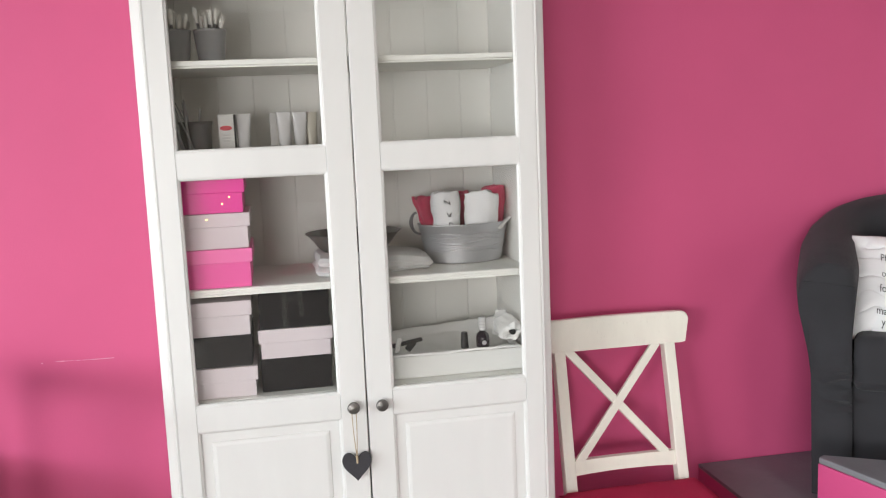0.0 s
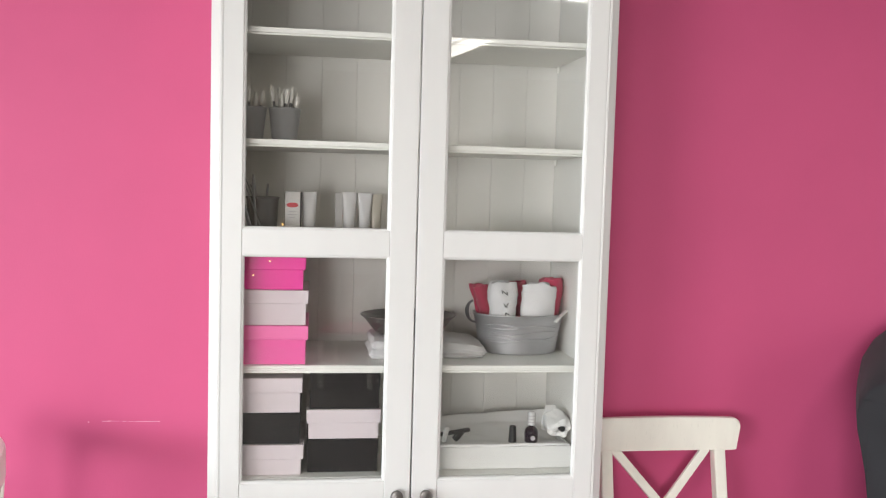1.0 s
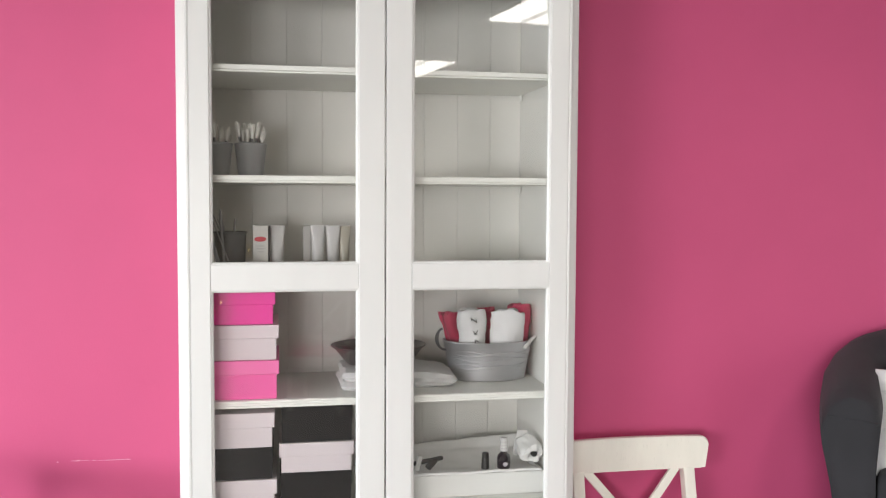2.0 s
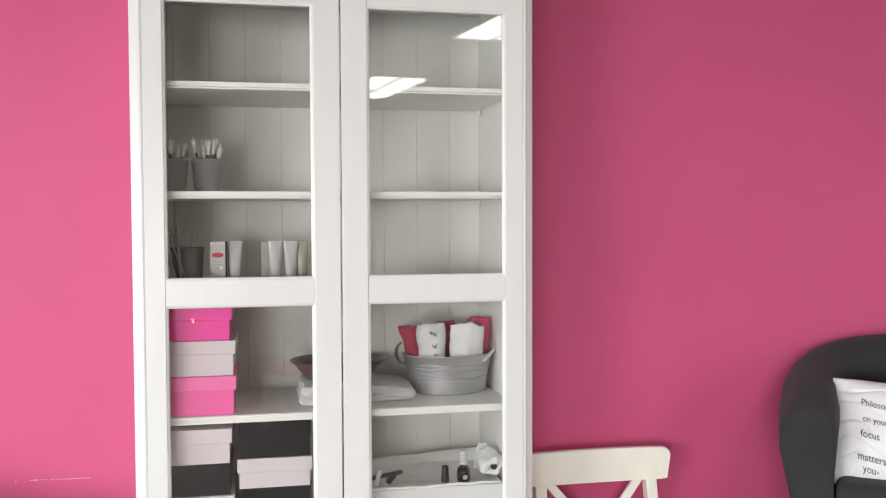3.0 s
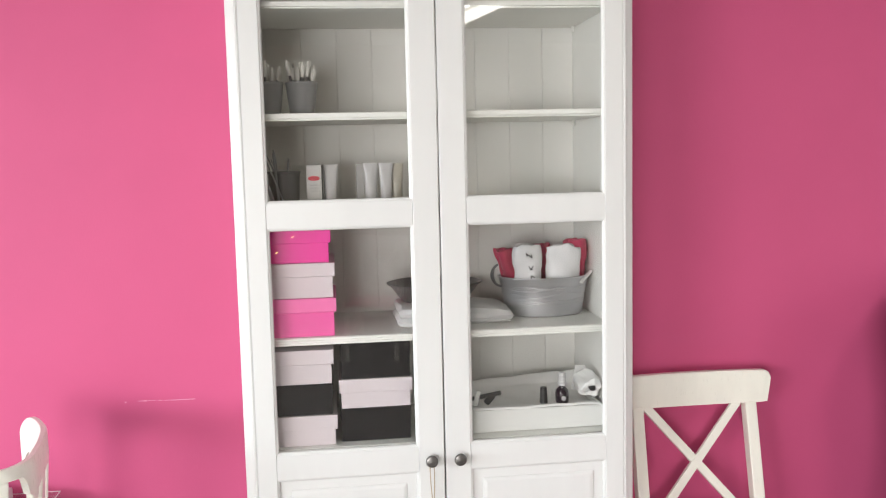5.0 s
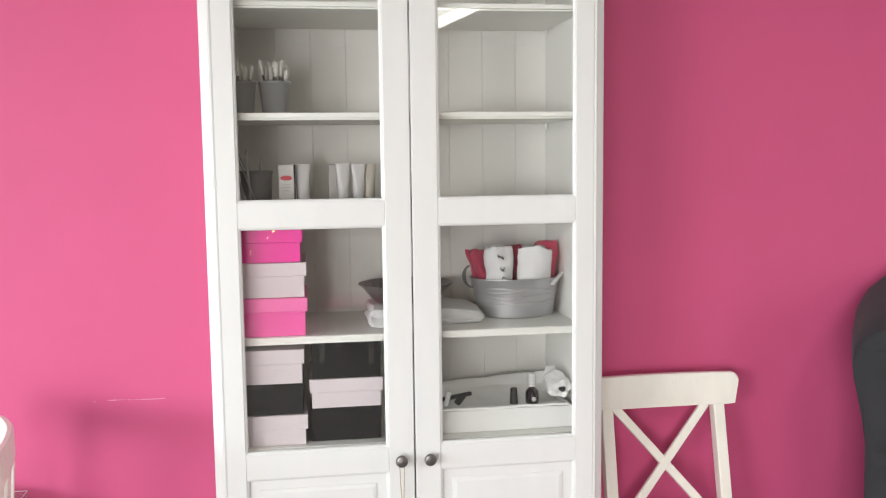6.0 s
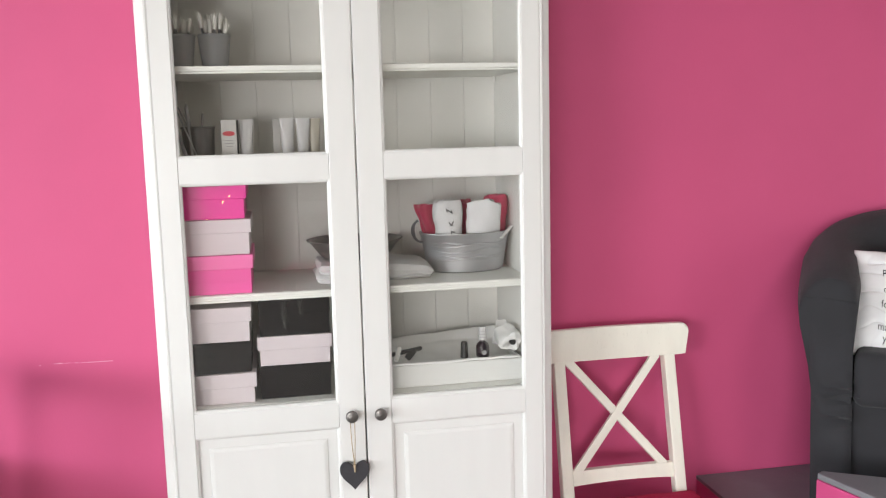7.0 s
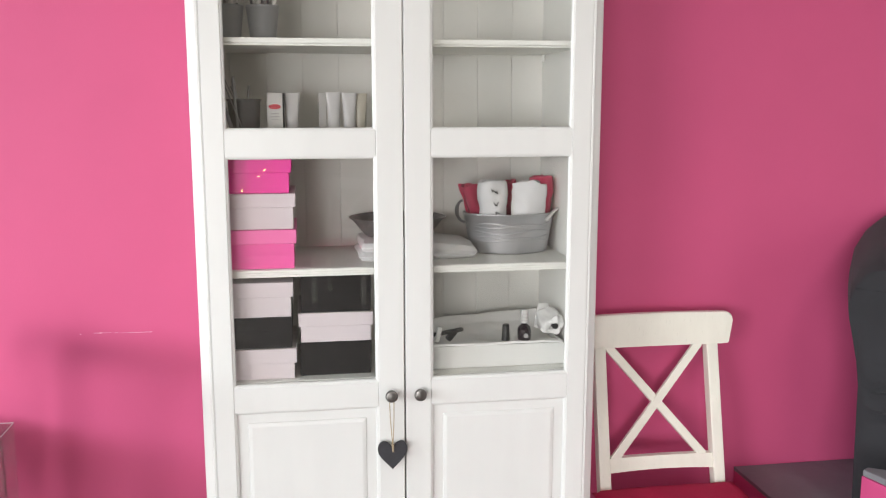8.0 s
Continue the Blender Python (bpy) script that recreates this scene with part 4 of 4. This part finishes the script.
def bow_chair():
    """A chair whose bent-wood back wraps round from arm to arm; its seat is towards -x, under the unseen table."""
    e = thing("bow_back_chair", (-1.15, -0.44, 0), "white painted chair with a wrap-round bowed back by the wall", "chair")
    plan = [Vector(p) for p in ((-1.021, -0.212), (-0.971, -0.268), (-0.933, -0.345), (-0.913, -0.420), (-0.900, -0.500), (-0.895, -0.572), (-0.916, -0.630), (-0.971, -0.656), (-1.046, -0.660), (-1.126, -0.652))]

    def along(f):
        """The place and the outward direction at a share f of the back's bend."""
        k = min(int(f * 9), 8)
        w = f * 9 - k
        p0, p1, p2, p3 = plan[max(k - 1, 0)], plan[k], plan[k + 1], plan[min(k + 2, 9)]
        place = 0.5 * (2 * p1 + (p2 - p0) * w + (2 * p0 - 5 * p1 + 4 * p2 - p3) * w * w + (3 * p1 - p0 - 3 * p2 + p3) * w ** 3)
        t = (p2 - p1).lerp((p3 - p0) / 2, 0.5).normalized()
        return place, Vector((-t.y, t.x))

    bm = bmesh.new()
    rows = []
    n = 54
    for k in range(n + 1):
        f = k / n
        p, out = along(f)
        crn = max(0.0, (0.10 - f) / 0.10, (f - 0.96) / 0.04)
        top = 0.938 - 0.040 * crn ** 2.4
        deep = min(1.0, max(0.0, (0.60 - f) / 0.03))
        bot = top - 0.026 - deep * (0.056 - 0.02 * math.sin(min(1.0, f / 0.6) * math.pi) + 0.02 * crn)
        rows.append([bm.verts.new((p.x + out.x * o, p.y + out.y * o, z)) for o, z in ((-0.009, bot), (-0.009, top - 0.005), (-0.005, top), (0.005, top), (0.009, top - 0.005), (0.009, bot))])
    for p, q in zip(rows, rows[1:]):
        for k in range(6):
            bm.faces.new((p[k], p[(k + 1) % 6], q[(k + 1) % 6], q[k]))
    bm.faces.new(rows[0][::-1])
    bm.faces.new(rows[-1])
    part("top_rail", bm, CHAIR_WHITE, e)
    # flat posts carry the rail
    for f, w, z in ((0.07, 0.016, 0.865), (0.28, 0.036, 0.87), (0.41, 0.048, 0.87), (0.53, 0.036, 0.87), (0.70, 0.034, 0.913), (0.86, 0.034, 0.913)):
        p, out = along(f)
        foot = Vector((-1.14, -0.44)) + (p - Vector((-1.14, -0.44))) * 0.86
        part("back_post", beam((p.x, p.y, z), (foot.x, foot.y, 0.448), w, 0.016, 0.004, (-out.y, out.x, 0)), CHAIR_WHITE, e)
    p, out = along(0.29)
    part("back_stay", beam((p.x - 0.002, p.y + 0.02, 0.930), (p.x - 0.044, p.y + 0.01, 0.43), 0.012, 0.012, 0.003, (-out.y, out.x, 0)), CHAIR_WHITE, e)
    for s in (-1, 1):
        part("back_leg", beam((-0.985, -0.44 + s * 0.16, 0.42), (-0.965, -0.44 + s * 0.17, 0.0), 0.036, 0.034, 0.004), CHAIR_WHITE, e)
        part("front_leg", beam((-1.33, -0.44 + s * 0.17, 0.42), (-1.345, -0.44 + s * 0.18, 0.0), 0.036, 0.036, 0.004), CHAIR_WHITE, e)
        part("side_stretcher", beam((-1.32, -0.44 + s * 0.172, 0.2), (-0.99, -0.44 + s * 0.166, 0.2), 0.018, 0.028, 0.003, (0, 1, 0)), CHAIR_WHITE, e)
    part("seat", prism([(-1.37, -0.655), (-1.05, -0.66), (-0.955, -0.60), (-0.945, -0.44), (-0.975, -0.30), (-1.07, -0.225), (-1.37, -0.225)], 0.4205, 0.448, 0.006), CHAIR_WHITE, e)
    return e


bow_chair()


def unseen_table():
    """A plain white table out of view, added to cast the sloping shadow on the pink wall."""
    e = thing("unseen_table", (-1.65, -0.42, 0), "plain white table, unseen, added to cast a shadow on the wall", "table")
    x0, x1, y0, y1, h = -2.15, -1.11, -0.78, -0.06, 0.70
    part("tabletop", block((x0, y0, h - 0.03), (x1, y1, h), 0.003), WHITE, e)
    part("rear_panel", block((x0 + 0.05, y1 - 0.05, 0.0), (x1 - 0.03, y1 - 0.03, h - 0.0305), 0.002), WHITE, e)
    for x in (x0 + 0.04, x1 - 0.045):
        for y in (y0 + 0.04, y1 - 0.10):
            part("leg", beam((x, y, 0.0), (x, y, h - 0.0305), 0.04, 0.04, 0.003), WHITE, e)
    return e


unseen_table()


def clear_bin():
    e = thing("acrylic_bin", (-1.04, -0.08, 0), "tall clear acrylic open bin beside a chair", "bin")
    x0, x1, y0, y1, h, t = -1.150, -1.000, -0.130, -0.030, 0.668, 0.004
    for lo, hi in (((x0, y0), (x1, y0 + t)), ((x0, y1 - t), (x1, y1)), ((x0, y0 + t + 0.0006), (x0 + t, y1 - t - 0.0006)), ((x1 - t, y0 + t + 0.0006), (x1, y1 - t - 0.0006))):
        part("wall_sheet", block((*lo, 0.004), (*hi, h)), ACRYLIC, e, smooth=False)
    part("base_sheet", block((x0, y0, 0), (x1, y1, 0.0034)), ACRYLIC, e, smooth=False)
    # pale pink rods paint the glint along the top edges
    ring = [(x0, y0), (x1, y0), (x1, y1), (x0, y1)]
    for a, b in zip(ring, ring[1:] + ring[:1]):
        part("edge_glint", rod([(*a, h + 0.0014), (*b, h + 0.0014)], 0.0012, 6), EDGE_GLINT, e, "pale rod painting the glint on a top edge")


clear_bin()

# ---- platform and armchair ----
PLAT_Z, PLAT_X = 0.402, 1.056


def platform():
    e = thing("platform", (2.0, -0.7, 0), "low platform with a grey vinyl top and pink painted sides", "platform")
    part("side", block((PLAT_X, -1.35, 0), (2.9, -0.002, PLAT_Z - 0.012), 0.002), PLAT_PINK, e, "pink painted sides")
    part("top", block((PLAT_X - 0.001, -1.351, PLAT_Z - 0.0118), (2.901, -0.002, PLAT_Z), 0.002), PLAT_GREY, e, "grey vinyl top")
    return e


platform()


def footrest():
    e = thing("footrest", (1.25, -0.9, PLAT_Z), "wedge-shaped footrest with pink sides and a grey top", "footrest")
    outline = [(1.130, -0.510), (1.152, -0.498), (1.50, -0.710), (1.60, -1.05), (1.22, -0.86)]
    part("body", prism(outline, PLAT_Z, 0.584, 0.003), PLAT_PINK, e, "pink painted body")
    part("top", prism([(x + 0.002, y) for x, y in outline], 0.5842, 0.601, 0.004), PLAT_GREY, e, "grey vinyl top")
    return e


footrest()

AX, A_FRONT, A_BACK = 0.0, -0.27, 0.27
ARMCHAIR = pose(1.698, -0.335, 0, 0, 0, -35)


def armchair():
    """A tub chair: one padded shell runs from arm to back to arm."""
    e = thing("armchair", (0, 0, 0), "charcoal fabric-covered tub armchair on a grey platform", "armchair")
    z0, th = PLAT_Z + 0.02, 0.105
    path = []
    straight = 8
    y_turn = -0.06
    for k in range(-3, straight + 1):
        path.append((-0.395, A_FRONT + (y_turn - A_FRONT) * max(0, k) / straight))
    m = 36
    for k in range(1, m):
        a = math.pi * k / m
        path.append((-0.395 * math.cos(a), y_turn + (A_BACK - y_turn) * math.sin(a) ** 0.8))
    for k in range(straight + 4):
        path.append((0.395, y_turn + (A_FRONT - y_turn) * min(straight, k) / straight))
    bm = bmesh.new()
    rows = []
    total = len(path)
    for i, (px, py) in enumerate(path):
        ax, ay = path[max(i - 1, 0)]
        bx, by = path[min(i + 1, total - 1)]
        t = Vector((bx - ax, by - ay, 0)).normalized()
        end = min(i, total - 1 - i)
        if end < 4:
            t = Vector((0, 1 if i < total / 2 else -1, 0))
        out = Vector((-t.y, t.x, 0))
        f = max(0.0, min(1.0, (py - A_FRONT) / (A_BACK - A_FRONT)))
        top = 1.092 + 0.134 * f ** 0.9
        h = top - z0
        end = min(i, total - 1 - i)
        sec = []
        prof = [(-0.012, 0.0), (-0.009, 0.25), (-0.003, 0.5), (0.007, 0.6), (0.024, 0.70), (0.036, 0.78), (0.040, 0.84), (0.034, 0.90), (0.015, 0.955), (-0.010, 0.988), (-0.04, 1.0), (-0.08, 0.985), (-0.108, 0.95), (-0.118, 0.88), (-0.115, 0.78), (-th, 0.6), (-th, 0.3), (-th, 0.0)]
        for o, v in prof:
            pinch = 1.0
            dome = 0.0
            k = end if v > 0.86 else max(end, 3)
            if k < 7 and v > 0.6:
                pinch = (0.30, 0.55, 0.76, 0.94, 0.975, 0.99, 0.997)[k]
                dome = (0.018, 0.015, 0.009, 0, 0, 0, 0)[k]
            c = -0.045
            oo = c + (o - c) * pinch
            lift = 0.62 if k > 2 else 0.88
            zz = z0 + h * (v if v < 0.6 else lift + (v - lift) * pinch)
            p = Vector((AX + px, py - dome, 0)) + out * oo
            sec.append(bm.verts.new((p.x, p.y, zz)))
        rows.append(sec)
    for a, b in zip(rows, rows[1:]):
        for k in range(len(a) - 1):
            bm.faces.new((a[k], a[k + 1], b[k + 1], b[k]))
        bm.faces.new((a[-1], a[0], b[0], b[-1]))
    bm.faces.new(rows[0][::-1])
    bm.faces.new(rows[-1])
    for v in bm.verts:
        v.co += noise.noise_vector(v.co * 7) * 0.004
    part("shell", bm, FABRIC, e, "padded back and arms in charcoal cloth")
    # front panels of the arms: flat cloth under a seam, with drag creases
    for s in (-1, 1):
        bm = bmesh.new()
        nx, nz = 20, 90
        g = []
        for j in range(nz + 1):
            v = j / nz
            z = z0 + 0.005 + v * 0.590
            row = []
            for i in range(nx + 1):
                u = i / nx
                lean = 0.003 + 0.022 * max(0, v - 0.55)
                x = AX + s * (0.393 - 0.012 * (1 - v) + lean - u * (0.100 + lean))
                bulge = 0.012 * (1 - (2 * u - 1) ** 4) * min(1, (1 - v) * 3.5)
                crease = 0.034 * math.sin(v * 46 + u * 3.4 + math.sin(u * 5)) ** 3 * math.exp(-((v - 0.52) / 0.11) ** 2) * u ** 1.3
                row.append(bm.verts.new((x, A_FRONT - 0.0035 - bulge + crease, z)))
            g.append(row)
        for j in range(nz):
            for i in range(nx):
                bm.faces.new((g[j][i], g[j][i + 1], g[j + 1][i + 1], g[j + 1][i]))
        part("arm_front", bm, FABRIC, e)
        pts = [(AX + s * (0.413 - 0.126 * k / 10), A_FRONT - 0.0125 - 0.003 * math.sin(math.pi * k / 10), z0 + 0.599 - 0.012 * (k / 10) ** 2) for k in range(11)]
        part("seam", rod(pts, 0.0022, 6), SEAM, e, "dark stitched seam")
    bm = block((AX - 0.289, A_FRONT + 0.012, z0), (AX + 0.289, A_FRONT + 0.05, z0 + 0.315), 0.008)
    part("front_apron", bm, FABRIC, e)
    part("base", block((AX - 0.29, A_FRONT + 0.05, z0), (AX + 0.29, 0.16, z0 + 0.30), 0.006), FABRIC, e)
    bm = block((AX - 0.284, A_FRONT - 0.012, 0.722), (AX + 0.284, 0.14, 0.876), 0.03, 5)
    bmesh.ops.subdivide_edges(bm, edges=[x for x in bm.edges if x.calc_length() > 0.1], cuts=8, use_grid_fill=True)
    wobble(bm, 0.005, 7, 3.0)
    part("seat_cushion", bm, FABRIC, e, "loose charcoal seat cushion")
    part("cushion_piping", rod([(AX - 0.279, A_FRONT - 0.008, 0.752), (AX, A_FRONT - 0.012, 0.749), (AX + 0.279, A_FRONT - 0.008, 0.752)], 0.003, 6), FABRIC, e)
    for sx in (-1, 1):
        for y in (A_FRONT + 0.06, 0.12):
            part("leg", turned([(0.018, 0), (0.02, 0.003), (0.022, 0.021)], (AX + sx * 0.30, y, PLAT_Z), 16), BLACK_PLASTIC, e)
    e.matrix_basis = ARMCHAIR
    return e


armchair()


def throw_pillow():
    """A white printed pillow that leans against the back of the armchair."""
    w, h, d, n = 0.42, 0.30, 0.12, 110
    m = ARMCHAIR @ pose(-0.088, -0.112, 0.984, 66, 0, 4)
    e = thing("throw_pillow", (1.60, -0.40, 0.88), "white pillow printed with dark words on an armchair", "pillow")

    def face(u, v):
        t = max(0.0, (1 - abs(u) ** 3) * (1 - abs(v) ** 3)) ** 0.5
        z = t * d / 2
        z += 0.005 * noise.noise(Vector((u * 2.2, v * 2.6, 1.0)))
        # drag folds of uneven length fan out from the seam at the side
        drift = noise.noise(Vector((u * 2.3, v * 2.3, 4)))
        depth = 0.35 + max(0.0, noise.noise(Vector((u * 1.6 + 7, (u * 0.7 + v) * 3.1, 2)))) * 1.6
        ridge = 1 - abs(math.sin((u * (0.55 + 0.25 * v) + v) * 10 + 5.0 * drift))
        k = -0.021 * depth * ridge ** 3 * math.exp(-((u + 0.80) / 0.38) ** 2)
        pinch = 1 - 0.012 * (1 - abs(v)) * abs(u) ** 4
        pv = 1 - 0.03 * (1 - abs(u)) * abs(v) ** 4
        ear = math.exp(-((u + 1) ** 2 + (v - 1) ** 2) / 0.05)
        return Vector((u * w / 2 * pinch + 0.006 * ear, v * h / 2 * pv - 0.004 * ear - 0.010 * max(0.0, v) * (u + 1), z + k * t + 0.012 * ear))

    bm = bmesh.new()
    grid = {}
    for side in (1, -1):
        for i in range(n + 1):
            for j in range(n + 1):
                rim = i in (0, n) or j in (0, n)
                key = (i, j) if rim else (i, j, side)
                if key not in grid:
                    p = face(2 * i / n - 1, 2 * j / n - 1)
                    grid[key] = bm.verts.new((p.x, p.y, p.z if side > 0 else -abs(p.z)))
    get = lambda i, j, s: grid[(i, j)] if i in (0, n) or j in (0, n) else grid[(i, j, s)]
    for side in (1, -1):
        for i in range(n):
            for j in range(n):
                q = [get(i, j, side), get(i + 1, j, side), get(i + 1, j + 1, side), get(i, j + 1, side)]
                bm.faces.new(q if side > 0 else q[::-1])
    bmesh.ops.transform(bm, matrix=m, verts=bm.verts)
    part("cover", bm, PILLOW, e)
    for k, (words, size, u0, v0) in enumerate((("Philosop", 0.027, -0.65, 0.50), ("on your", 0.026, -0.64, 0.19), ("focus", 0.030, -0.67, -0.10), ("matters", 0.030, -0.71, -0.50), ("you-", 0.030, -0.65, -0.72))):
        cu = bpy.data.curves.new("words", "FONT")
        cu.body, cu.size, cu.resolution_u = words, size, 3
        tmp = new("words", cu)
        bpy.context.view_layer.update()
        me = bpy.data.meshes.new_from_object(tmp.evaluated_get(bpy.context.evaluated_depsgraph_get()))
        bpy.data.objects.remove(tmp)
        tm = bmesh.new()
        tm.from_mesh(me)
        bmesh.ops.subdivide_edges(tm, edges=[x for x in tm.edges if x.calc_length() > 0.004], cuts=3)
        for v in tm.verts:
            dx = 0.74 * v.co.x / (w / 2)
            u, vv = u0 + dx, v0 - 0.065 + v.co.y / (h / 2) - 0.30 * dx
            p = face(min(0.98, u), max(-0.98, vv))
            v.co = m @ Vector((p.x, p.y, p.z + 0.0026))
        part("printed_word", tm, INK, e, "dark printed word", smooth=False)
    return e


throw_pillow()


def string_light():
    """A string of tiny warm bulbs hanging from the ceiling behind the viewer."""
    e = thing("string_light", (-0.5, -3.47, CEIL_Z), "thin hanging string light with tiny warm bulbs", "string light")
    spots = [(-0.41, 1.30), (-0.440, 1.128), (-0.479, 1.091), (-0.570, 1.007)]
    wire = [(-0.42, -3.47, CEIL_Z), (-0.405, -3.47, 1.9)] + [(x, -3.47, z + 0.008) for x, z in spots]
    part("wire", rod(wire, 0.001, 6), BLACK_PLASTIC, e)
    for x, z in spots:
        part("bulb", turned([(0.002, -0.007), (0.006, -0.003), (0.006, 0.003), (0.002, 0.007)], (x, -3.47, z), 12), BULB, e, "lit warm bulb")
    return e


string_light()
